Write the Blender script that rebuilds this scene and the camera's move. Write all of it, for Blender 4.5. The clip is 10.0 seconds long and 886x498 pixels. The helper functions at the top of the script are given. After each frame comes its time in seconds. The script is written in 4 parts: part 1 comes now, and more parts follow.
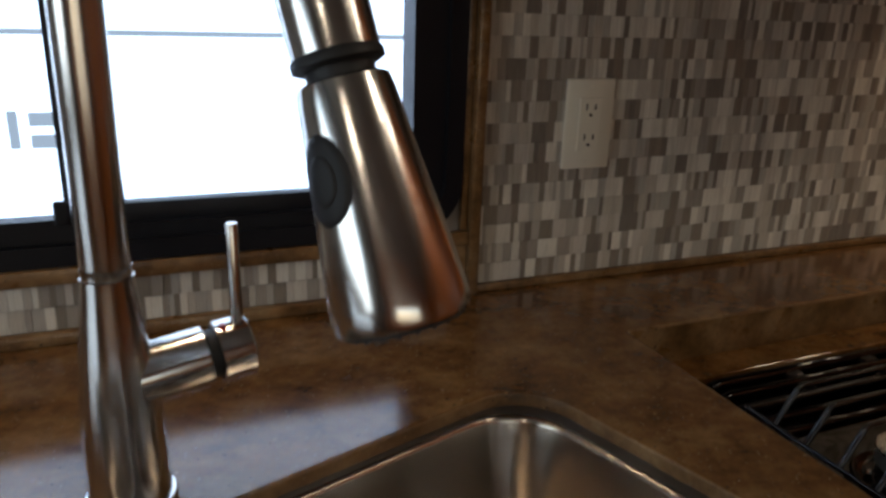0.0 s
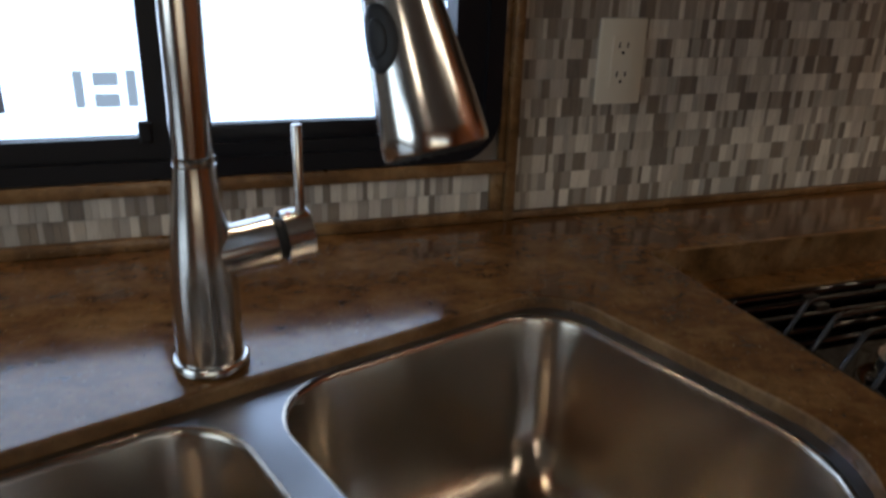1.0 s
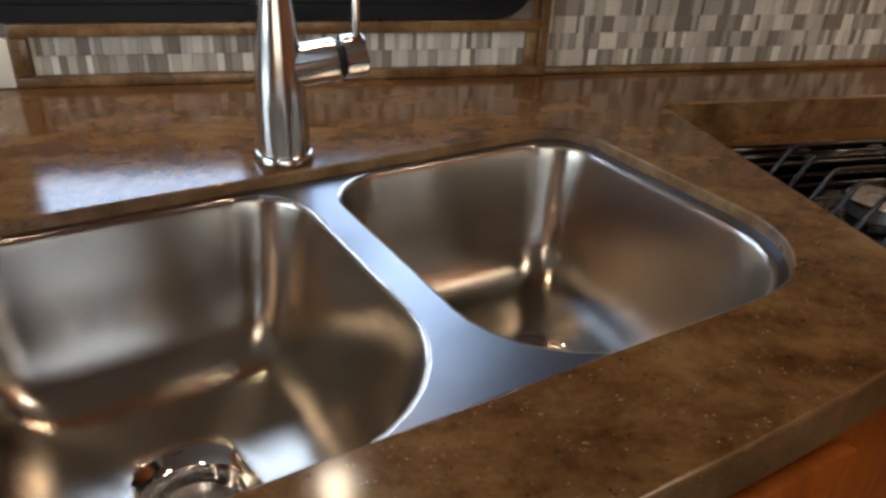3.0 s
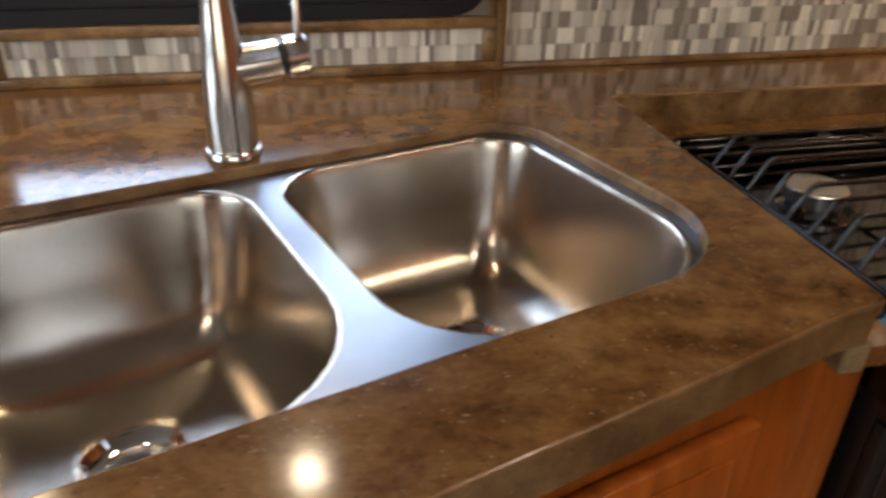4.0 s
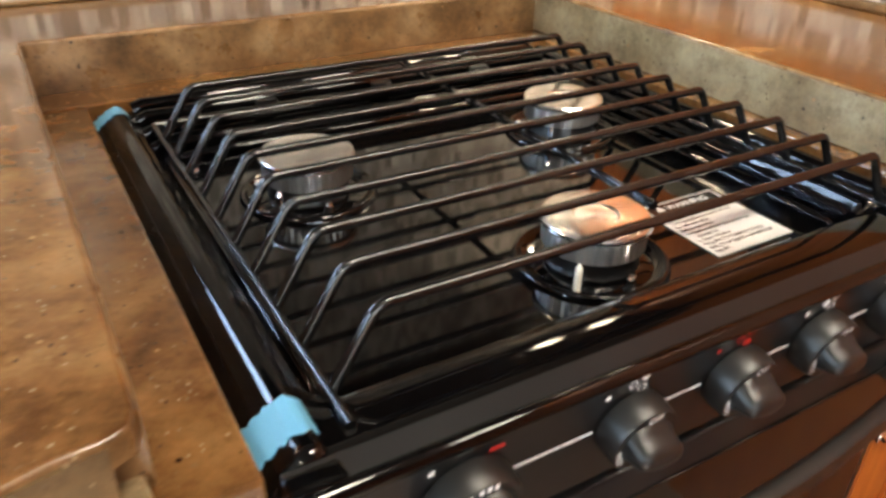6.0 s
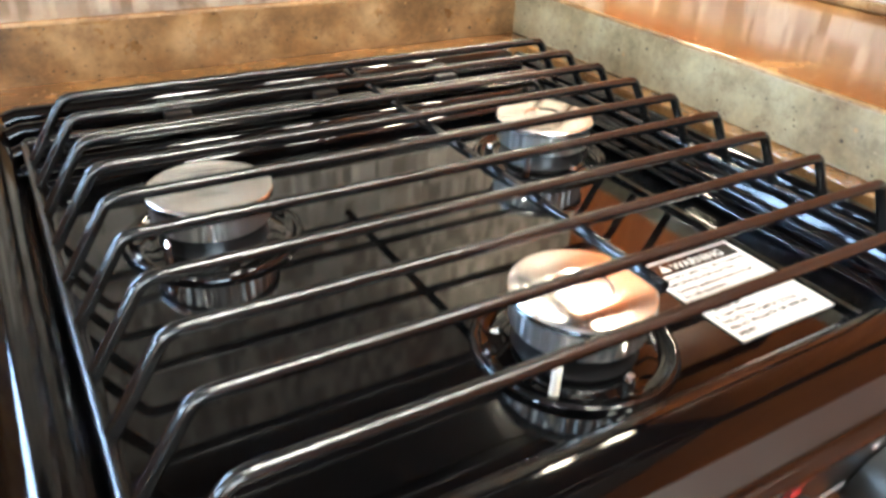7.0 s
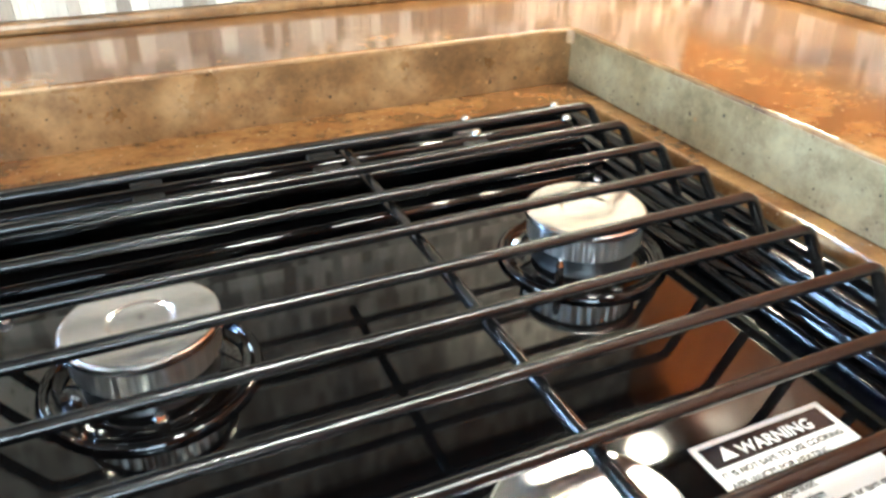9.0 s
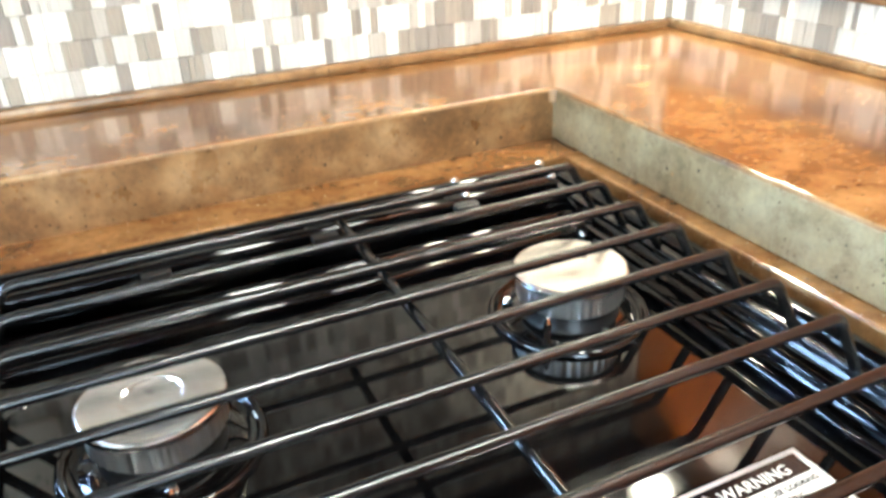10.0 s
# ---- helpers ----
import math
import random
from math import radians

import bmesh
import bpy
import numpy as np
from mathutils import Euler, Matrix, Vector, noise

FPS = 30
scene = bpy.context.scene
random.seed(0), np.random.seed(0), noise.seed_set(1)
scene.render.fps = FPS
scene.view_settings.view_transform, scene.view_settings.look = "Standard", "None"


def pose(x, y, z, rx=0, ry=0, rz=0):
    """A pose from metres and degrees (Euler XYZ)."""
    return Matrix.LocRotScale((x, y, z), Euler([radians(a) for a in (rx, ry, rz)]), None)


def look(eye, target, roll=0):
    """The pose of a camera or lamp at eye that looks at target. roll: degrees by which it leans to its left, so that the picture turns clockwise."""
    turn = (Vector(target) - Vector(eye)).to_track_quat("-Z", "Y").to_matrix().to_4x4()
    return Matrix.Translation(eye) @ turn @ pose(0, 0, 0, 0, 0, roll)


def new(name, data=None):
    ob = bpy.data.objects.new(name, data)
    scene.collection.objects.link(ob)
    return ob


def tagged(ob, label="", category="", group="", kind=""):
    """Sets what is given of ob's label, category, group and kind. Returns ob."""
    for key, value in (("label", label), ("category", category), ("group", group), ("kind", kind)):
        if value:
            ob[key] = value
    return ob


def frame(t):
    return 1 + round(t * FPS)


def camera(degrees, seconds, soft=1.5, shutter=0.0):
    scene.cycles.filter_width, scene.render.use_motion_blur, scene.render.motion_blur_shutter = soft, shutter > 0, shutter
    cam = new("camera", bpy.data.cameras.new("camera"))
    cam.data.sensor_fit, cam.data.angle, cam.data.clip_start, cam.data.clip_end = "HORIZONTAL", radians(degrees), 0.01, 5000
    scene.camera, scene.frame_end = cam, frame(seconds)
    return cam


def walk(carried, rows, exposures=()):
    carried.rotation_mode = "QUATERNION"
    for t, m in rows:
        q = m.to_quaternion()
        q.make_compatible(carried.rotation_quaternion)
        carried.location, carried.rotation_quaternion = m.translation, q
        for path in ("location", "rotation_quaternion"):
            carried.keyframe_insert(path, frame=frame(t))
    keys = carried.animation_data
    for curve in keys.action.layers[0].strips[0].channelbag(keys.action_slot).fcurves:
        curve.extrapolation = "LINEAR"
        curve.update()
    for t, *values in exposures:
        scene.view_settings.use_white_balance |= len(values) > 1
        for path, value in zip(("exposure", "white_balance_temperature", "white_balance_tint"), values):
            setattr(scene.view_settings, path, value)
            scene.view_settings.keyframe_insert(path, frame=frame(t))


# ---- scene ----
cam = camera(61.4, 10.0, soft=2.9, shutter=0.5)
EXPOSURES = [(0, 0.0, 6350, 9), (1.0, -0.1, 6200, 9), (2.0, 0.0, 5950, 8), (2.5, 0.5, 6050, 8), (4, 1.45, 6500, 10), (4.5, 1.52, 6800, 10), (5, 2.05, 6900, 10), (5.5, 2.5, 6500, 8), (7, 3.85, 5400, 1), (9.5, 3.85, 5150, -3), (10, 3.95, 5150, -2)]
PATH = [
    (0, (0.369, 0.455, 1.257), (1.118, 2.198, 0.623), 2.1),
    (0.5, (0.356, 0.409, 1.245), (1.041, 2.167, 0.579), 1.9),
    (1, (0.343, 0.36, 1.23), (0.968, 2.12, 0.516), 1.8),
    (1.5, (0.333, 0.302, 1.206), (0.891, 2.052, 0.415), 2.5),
    (2, (0.314, 0.246, 1.195), (0.816, 1.973, 0.318), 3.0),
    (2.5, (0.313, 0.21, 1.2), (0.802, 1.907, 0.261), 3.4),
    (3.8, (0.372, 0.121, 1.23), (0.769, 1.826, 0.262), 1.5),
    (4, (0.393, 0.119, 1.229), (0.808, 1.818, 0.259), 1.5),
    (4.5, (0.51, 0.126, 1.205), (1.121, 1.779, 0.26), 1.5),
    (5, (0.661, 0.167, 1.167), (1.411, 1.753, 0.207), 1.2),
    (5.5, (0.794, 0.249, 1.107), (1.671, 1.762, 0.136), 1.1),
    (5.6, (0.813, 0.265, 1.104), (1.692, 1.761, 0.109), 1.1),
    (6.8, (0.946, 0.409, 1.055), (1.857, 1.875, 0.045), 2.4),
    (7, (0.963, 0.427, 1.057), (1.879, 1.889, 0.045), 3.0),
    (7.5, (0.993, 0.456, 1.06), (1.85, 1.959, 0.057), 2.3),
    (8, (1.021, 0.48, 1.061), (1.822, 2.013, 0.058), 2.0),
    (8.5, (1.043, 0.5, 1.067), (1.776, 2.063, 0.057), 1.2),
    (9, (1.071, 0.519, 1.069), (1.779, 2.092, 0.057), 0.4),
    (9.5, (1.083, 0.523, 1.077), (1.768, 2.102, 0.058), -0.9),
    (10, (1.072, 0.503, 1.095), (1.795, 2.124, 0.174), -2.1),
]
walk(cam, [(t, look(eye, target, roll)) for t, eye, target, roll in PATH], EXPOSURES)

# ---- light ----
world = bpy.data.worlds.new("world")
scene.world = world
world.use_nodes = True
wn = world.node_tree
sky = wn.nodes.new("ShaderNodeTexSky")
sky.sky_type, sky.sun_disc = "NISHITA", False
sky.sun_elevation, sky.sun_rotation = radians(38), radians(200)
wn.links.new(sky.outputs[0], wn.nodes["Background"].inputs[0])
wn.nodes["Background"].inputs[1].default_value = 0.12
sun = new("sun", bpy.data.lights.new("sun", "SUN"))
sun.data.energy, sun.data.angle, sun.data.color = 3.5, radians(0.5), (1, 0.95, 0.88)
sun.matrix_world = look((-1.5, -4, 5), (0, 2, 0))

# The first puck is an added, unseen fill for the tile strip and bowls.
PUCKS = [(-0.05, 1.10, 1.56, 0.30), (0.40, 1.10, 1.56, 0.24), (1.56, 1.13, 1.385, 0.15), (1.68, 1.13, 1.385, 0.17)]
WARM = (1.0, 0.76, 0.50)
OUTSIDE = 2.9
DAY, FILL_SOUTH = 7.0, 1.2
ROOMS = [(-0.3, -0.5, 2.02, 2.4), (1.21, 0.15, 2.02, 2.2), (1.60, 0.15, 2.02, 1.1)]


# ---- materials ----
def material(name, color=(0.5, 0.5, 0.5), rough=0.5, metal=0.0):
    m = bpy.data.materials.new(name)
    m.use_nodes = True
    b = m.node_tree.nodes["Principled BSDF"]
    b.inputs["Base Color"].default_value = (*color, 1)
    b.inputs["Roughness"].default_value = rough
    b.inputs["Metallic"].default_value = metal
    return m, m.node_tree, b


def node(nt, kind, **props):
    n = nt.nodes.new(kind)
    for key, value in props.items():
        if key == "operation":
            n.operation = value
        elif key == "data_type":
            n.data_type = value
        elif key == "blend_type":
            n.blend_type = value
    return n


def coords(nt, scale=(1, 1, 1), turn=(0, 0, 0), kind="Object"):
    tc, mp = node(nt, "ShaderNodeTexCoord"), node(nt, "ShaderNodeMapping")
    mp.inputs["Scale"].default_value = scale
    mp.inputs["Rotation"].default_value = [radians(a) for a in turn]
    nt.links.new(tc.outputs[kind], mp.inputs[0])
    return mp.outputs[0]


def noise_tex(nt, vec, scale, detail=4, rough=0.6):
    n = node(nt, "ShaderNodeTexNoise")
    n.inputs["Scale"].default_value, n.inputs["Detail"].default_value, n.inputs["Roughness"].default_value = scale, detail, rough
    nt.links.new(vec, n.inputs["Vector"])
    return n.outputs[0]


def ramp(nt, fac, stops):
    r = node(nt, "ShaderNodeValToRGB")
    el = r.color_ramp.elements
    while len(el) < len(stops):
        el.new(0.5)
    for e, (p, c) in zip(el, stops):
        e.position, e.color = p, (*c, 1)
    nt.links.new(fac, r.inputs[0])
    return r.outputs[0]


def mixed(nt, fac, a, b, blend="MIX"):
    n = node(nt, "ShaderNodeMix", data_type="RGBA", blend_type=blend)
    for slot, v in ((0, fac), (6, a), (7, b)):
        if isinstance(v, (int, float)):
            n.inputs[slot].default_value = v
        elif isinstance(v, tuple):
            n.inputs[slot].default_value = (*v, 1)
        else:
            nt.links.new(v, n.inputs[slot])
    return n.outputs[2]


def between(nt, fac, low, high):
    n = node(nt, "ShaderNodeMapRange")
    n.inputs["To Min"].default_value, n.inputs["To Max"].default_value = low, high
    nt.links.new(fac, n.inputs[0])
    return n.outputs[0]


def bump(nt, b, height, strength, distance=0.001):
    n = node(nt, "ShaderNodeBump")
    n.inputs["Strength"].default_value, n.inputs["Distance"].default_value = strength, distance
    nt.links.new(height, n.inputs["Height"])
    nt.links.new(n.outputs[0], b.inputs["Normal"])


def make_stone(name, dark, mid, light, rough, gloss=0.5):
    """Brown speckled solid surface: slow clouds, rusty blots, and chips of two sizes."""
    m, nt, b = material(name)
    v = coords(nt)
    streak = coords(nt, (0.85, 1.2, 1), (0, 0, 20))
    cloud = ramp(nt, noise_tex(nt, streak, 15, 8, 0.68), [(0.32, dark), (0.49, mid), (0.68, light)])
    blot = ramp(nt, noise_tex(nt, coords(nt, (1, 1, 1), (0, 0, 35)), 42, 10, 0.78), [(0.34, (0.42, 0.33, 0.26)), (0.49, (0.95, 0.95, 0.95)), (0.66, (1.32, 1.26, 1.14))])
    col = mixed(nt, 0.68, cloud, blot, "MULTIPLY")
    for scale, wide, share, seed, stops in ((210, 0.24, 0.48, 90, [(0.3, (0.03, 0.018, 0.008)), (0.7, (0.31, 0.23, 0.14))]),
                                            (95, 0.20, 0.56, 47, [(0.35, (0.022, 0.012, 0.006)), (0.65, (0.30, 0.17, 0.07))])):
        vo = node(nt, "ShaderNodeTexVoronoi")
        vo.inputs["Scale"].default_value = scale
        nt.links.new(v, vo.inputs["Vector"])
        sparse = ramp(nt, noise_tex(nt, v, seed, 2), [(share, (0, 0, 0)), (share + 0.07, (1, 1, 1))])
        dots = ramp(nt, vo.outputs["Distance"], [(wide * 0.6, (1, 1, 1)), (wide, (0, 0, 0))])
        col = mixed(nt, mixed(nt, 1.0, dots, sparse, "MULTIPLY"), col, ramp(nt, vo.outputs["Color"], stops))
    nt.links.new(col, b.inputs["Base Color"])
    nt.links.new(between(nt, noise_tex(nt, v, 30, 4), rough * 0.85, rough * 1.2), b.inputs["Roughness"])
    bump(nt, b, noise_tex(nt, v, 400, 3), 0.03, 0.0003)
    b.inputs["Specular IOR Level"].default_value = gloss
    return m


def make_wood(name, dark, mid, light, turn=(0, 0, 0), rough=0.35):
    m, nt, b = material(name)
    v = coords(nt, (9, 9, 0.9), turn)
    grain = ramp(nt, noise_tex(nt, v, 6, 8, 0.7), [(0.3, dark), (0.5, mid), (0.72, light)])
    big = noise_tex(nt, coords(nt), 2.5, 3)
    col = mixed(nt, 0.45, grain, ramp(nt, big, [(0.3, (0.75, 0.7, 0.65)), (0.7, (1.15, 1.1, 1.05))]), "MULTIPLY")
    nt.links.new(col, b.inputs["Base Color"])
    nt.links.new(between(nt, noise_tex(nt, v, 20, 4), rough * 0.8, rough * 1.3), b.inputs["Roughness"])
    bump(nt, b, noise_tex(nt, coords(nt, (60, 60, 4), turn), 12, 3), 0.15, 0.0005)
    b.inputs["Coat Weight"].default_value = 0.12
    return m


def make_steel(name, color, rough, stretch, strength=0.12, wave=0.0):
    """Brushed stainless steel; the brush marks run along the axis with the small stretch."""
    m, nt, b = material(name, color, rough, 1.0)
    v = coords(nt, stretch)
    fine = noise_tex(nt, v, 260, 4, 0.7)
    nt.links.new(between(nt, fine, rough * 0.75, rough * 1.3), b.inputs["Roughness"])
    nt.links.new(ramp(nt, noise_tex(nt, coords(nt), 9, 5), [(0.3, tuple(0.88 * c for c in color)), (0.7, tuple(min(1, 1.06 * c) for c in color))]), b.inputs["Base Color"])
    bump(nt, b, fine, strength, 0.0003)
    if wave:
        # slow unevenness of pressed sheet, under the brush marks
        first = b.inputs["Normal"].links[0].from_node
        slow = node(nt, "ShaderNodeBump")
        slow.inputs["Strength"].default_value, slow.inputs["Distance"].default_value = wave, 0.004
        nt.links.new(noise_tex(nt, coords(nt), 11, 1), slow.inputs["Height"])
        nt.links.new(slow.outputs[0], first.inputs["Normal"])
    return m


def make_black(name, color, rough, grain=0.0, scale=600, spec=0.5):
    m, nt, b = material(name, color, rough)
    v = coords(nt)
    nt.links.new(between(nt, noise_tex(nt, v, 25, 5), rough * 0.75, rough * 1.4), b.inputs["Roughness"])
    if spec != 0.5:
        b.inputs["Specular IOR Level"].default_value = spec
    if grain:
        bump(nt, b, noise_tex(nt, v, scale, 3), grain, 0.0004)
    return m


TILE_STOPS = [(0.0, (0.483, 0.454, 0.397)), (0.16, (0.241, 0.213, 0.178)), (0.3, (0.598, 0.575, 0.517)), (0.45, (0.333, 0.305, 0.270)),
              (0.58, (0.713, 0.690, 0.621)), (0.7, (0.414, 0.397, 0.362)), (0.82, (0.196, 0.172, 0.149)), (0.92, (0.552, 0.523, 0.477))]


def make_tile(name, island):
    m, nt, b = material(name, rough=0.45)
    if island:
        rnd = node(nt, "ShaderNodeNewGeometry").outputs["Random Per Island"]
    else:
        rnd = node(nt, "ShaderNodeObjectInfo").outputs["Random"]
    r = node(nt, "ShaderNodeValToRGB")
    r.color_ramp.interpolation = "CONSTANT"
    el = r.color_ramp.elements
    while len(el) < len(TILE_STOPS):
        el.new(0.5)
    for e, (p, c) in zip(el, TILE_STOPS):
        e.position, e.color = p, (*c, 1)
    nt.links.new(rnd, r.inputs[0])
    v = coords(nt, (90, 90, 8))
    veins = ramp(nt, noise_tex(nt, v, 3, 5, 0.7), [(0.3, (0.72, 0.70, 0.68)), (0.7, (1.15, 1.14, 1.12))])
    nt.links.new(mixed(nt, 0.8, r.outputs[0], veins, "MULTIPLY"), b.inputs["Base Color"])
    nt.links.new(between(nt, rnd, 0.28, 0.6), b.inputs["Roughness"])
    bump(nt, b, noise_tex(nt, v, 6, 4), 0.12, 0.0005)
    return m


STONE = make_stone("brown_stone", (0.068, 0.028, 0.009), (0.145, 0.068, 0.022), (0.235, 0.128, 0.046), 0.13, 0.6)
CUT_PALE = make_stone("pale_cut_stone", (0.125, 0.080, 0.036), (0.235, 0.178, 0.098), (0.34, 0.28, 0.175), 0.30)
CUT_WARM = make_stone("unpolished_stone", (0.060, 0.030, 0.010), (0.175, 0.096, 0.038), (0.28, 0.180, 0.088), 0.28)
EDGE = make_stone("edge_stone", (0.050, 0.028, 0.010), (0.120, 0.074, 0.030), (0.20, 0.140, 0.070), 0.32)
WOOD = make_wood("cherry_wood", (0.20, 0.050, 0.007), (0.34, 0.090, 0.011), (0.45, 0.145, 0.021))
STEEL_SINK = make_steel("sink_steel", (0.54, 0.52, 0.50), 0.20, (14, 14, 0.6), 0.2, 0.22)
# Same steel, darkened and tinted blue for the window's reflection.
STEEL_RIM_SKY = make_steel("rim_steel_sky_tint", (0.25, 0.26, 0.285), 0.30, (14, 14, 0.6), 0.2, 0.15)
# Warm tint stands for the brown room mirrored in the bowls.
STEEL_BOWL_WARM = make_steel("bowl_steel_warm_tint", (0.50, 0.44, 0.37), 0.21, (9, 9, 0.5), 0.12, 0.38)
bowl_shader = STEEL_BOWL_WARM.node_tree.nodes["Principled BSDF"]
bowl_shader.inputs["Anisotropic"].default_value = 0.75
bowl_shader.inputs["Anisotropic Rotation"].default_value = 0.25
bowl_tangent = node(STEEL_BOWL_WARM.node_tree, "ShaderNodeTangent")
bowl_tangent.direction_type, bowl_tangent.axis = "RADIAL", "Z"
STEEL_BOWL_WARM.node_tree.links.new(bowl_tangent.outputs[0], bowl_shader.inputs["Tangent"])
STEEL_FAUCET = make_steel("faucet_steel", (0.64, 0.62, 0.59), 0.18, (1, 1, 0.04), 0.08)
CHROME = material("chrome", (0.80, 0.79, 0.77), 0.07, 1.0)[0]
def make_turned(name, color, rough):
    """Lathe-turned metal, whose highlights fan out from the middle."""
    m, nt, b = material(name, color, rough, 1.0)
    b.inputs["Anisotropic"].default_value = 0.6
    tan = node(nt, "ShaderNodeTangent")
    tan.direction_type, tan.axis = "RADIAL", "Z"
    nt.links.new(tan.outputs[0], b.inputs["Tangent"])
    nt.links.new(between(nt, noise_tex(nt, coords(nt), 120, 4), rough * 0.92, rough * 1.1), b.inputs["Roughness"])
    return m


ALU = make_steel("cast_aluminium", (0.62, 0.61, 0.60), 0.32, (1, 1, 1), 0.1)
CAP = make_turned("turned_aluminium", (0.82, 0.81, 0.79), 0.20)
ENAMEL = make_black("black_enamel", (0.0012, 0.0012, 0.0014), 0.06, 0.0, 600, 0.4)
BAR = make_black("grate_enamel", (0.002, 0.002, 0.0022), 0.22, 0.4, 420, 0.6)
PLASTIC = make_black("black_plastic", (0.009, 0.009, 0.009), 0.36, 0.1, 900, 0.45)
PANEL = make_black("panel_black", (0.007, 0.007, 0.0075), 0.30, 0.05, 600, 0.4)
RUBBER = make_black("dark_rubber", (0.015, 0.016, 0.018), 0.55, 0.2, 900)
FRAME = make_black("window_black", (0.004, 0.005, 0.009), 0.40, 0.0, 600, 0.3)
GLASS_DARK = make_black("oven_glass", (0.010, 0.009, 0.008), 0.06)
TILE = make_tile("mosaic_tile", False)
TILE_REST = make_tile("mosaic_tile_joined", True)
GROUT = make_black("grout", (0.24, 0.21, 0.18), 0.85, 0.4, 500)
IVORY = material("ivory_plastic", (0.80, 0.77, 0.66), 0.32)[0]
SLOT = material("slot_dark", (0.02, 0.018, 0.015), 0.6)[0]
TAPE = make_black("blue_tape", (0.13, 0.36, 0.56), 0.5, 0.4, 300)
PAPER = material("label_paper", (0.62, 0.61, 0.59), 0.4)[0]
INK = material("label_ink", (0.012, 0.012, 0.014), 0.12)[0]
WHITE_INK = material("white_print", (0.75, 0.75, 0.75), 0.45)[0]
RED_INK = material("red_print", (0.38, 0.02, 0.015), 0.45)[0]
SHADE_BOX = make_black("shade_box_brown", (0.030, 0.020, 0.013), 0.5, 0.1, 300)
PLASTER = make_black("brown_wall", (0.15, 0.10, 0.065), 0.75, 0.2, 200)
CEIL = make_black("ceiling_vinyl", (0.26, 0.235, 0.20), 0.7, 0.2, 200)
WHITE_TRIM = material("lamp_white", (0.75, 0.73, 0.70), 0.4)[0]


def make_glass():
    m, nt, b = material("window_glass", (1, 1, 1), 0.0)
    b.inputs["Transmission Weight"].default_value = 1.0
    b.inputs["IOR"].default_value = 1.02
    return m


GLASS = make_glass()


# Black surface whose whole colour is emitted, in place of daylight on it.
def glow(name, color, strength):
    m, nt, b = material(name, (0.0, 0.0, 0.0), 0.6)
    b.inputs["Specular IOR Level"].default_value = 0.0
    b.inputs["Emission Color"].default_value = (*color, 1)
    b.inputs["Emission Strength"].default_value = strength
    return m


# ---- mesh helpers ----
BASE = {}


def thing(name, base, label, category, group="", kind=""):
    ob = new(name)
    ob.location = base
    BASE[ob] = Vector(base)
    return tagged(ob, label, category, group, kind)


def part(name, bm, mat, parent=None, label="", smooth=False, angle=40):
    me = bpy.data.meshes.new(name)
    bmesh.ops.recalc_face_normals(bm, faces=bm.faces[:])
    if parent is not None:
        bmesh.ops.translate(bm, vec=-BASE[parent], verts=bm.verts[:])
    bm.to_mesh(me)
    bm.free()
    me.materials.append(mat)
    if smooth:
        me.polygons.foreach_set("use_smooth", [True] * len(me.polygons))
        me.set_sharp_from_angle(angle=radians(angle))
    ob = new(name, me)
    if parent is not None:
        ob.parent = parent
        BASE[ob] = BASE[parent]
    if label:
        ob["label"] = label
    return ob


def solid(name, bm, mat, label, category="", kind="structure", smooth=False, group=""):
    """A thing or a piece of the setting that is one mesh."""
    ob = tagged(part(name, bm, mat, None, "", smooth), label, category, group, kind)
    BASE[ob] = Vector((0, 0, 0))
    return ob


def box(x0, x1, y0, y1, z0, z1, bev=0.0, bm=None):
    own = bm is None
    bm = bm or bmesh.new()
    vs = [bm.verts.new((x, y, z)) for x in (x0, x1) for y in (y0, y1) for z in (z0, z1)]
    fs = [bm.faces.new([vs[i] for i in f]) for f in ((0, 1, 3, 2), (4, 6, 7, 5), (0, 4, 5, 1), (2, 3, 7, 6), (0, 2, 6, 4), (1, 5, 7, 3))]
    if bev and own:
        bmesh.ops.bevel(bm, geom=bm.edges[:], offset=bev, segments=2, affect="EDGES", profile=0.5)
    return bm


def loft(rings, cap_first=False, cap_last=False, closed=True, bm=None):
    bm = bm or bmesh.new()
    rows = [[bm.verts.new(p) for p in ring] for ring in rings]
    n = len(rows[0])
    for a, b in zip(rows, rows[1:]):
        for i in range(n if closed else n - 1):
            j = (i + 1) % n
            bm.faces.new((a[i], a[j], b[j], b[i]))
    if cap_first:
        bm.faces.new(rows[0][::-1])
    if cap_last:
        bm.faces.new(rows[-1])
    return bm


def lathe(profile, m=None, n=32, bm=None, caps=True):
    """Turns (radius, height) pairs round z, then lays the result by m."""
    m = m or Matrix()
    rings = [[m @ Vector((r * math.cos(2 * math.pi * i / n), r * math.sin(2 * math.pi * i / n), z)) for i in range(n)] for r, z in profile]
    return loft(rings, caps, caps, True, bm)


def along(a, b):
    """A pose at a whose z axis points to b."""
    d = Vector(b) - Vector(a)
    return Matrix.Translation(a) @ d.to_track_quat("Z", "Y").to_matrix().to_4x4()


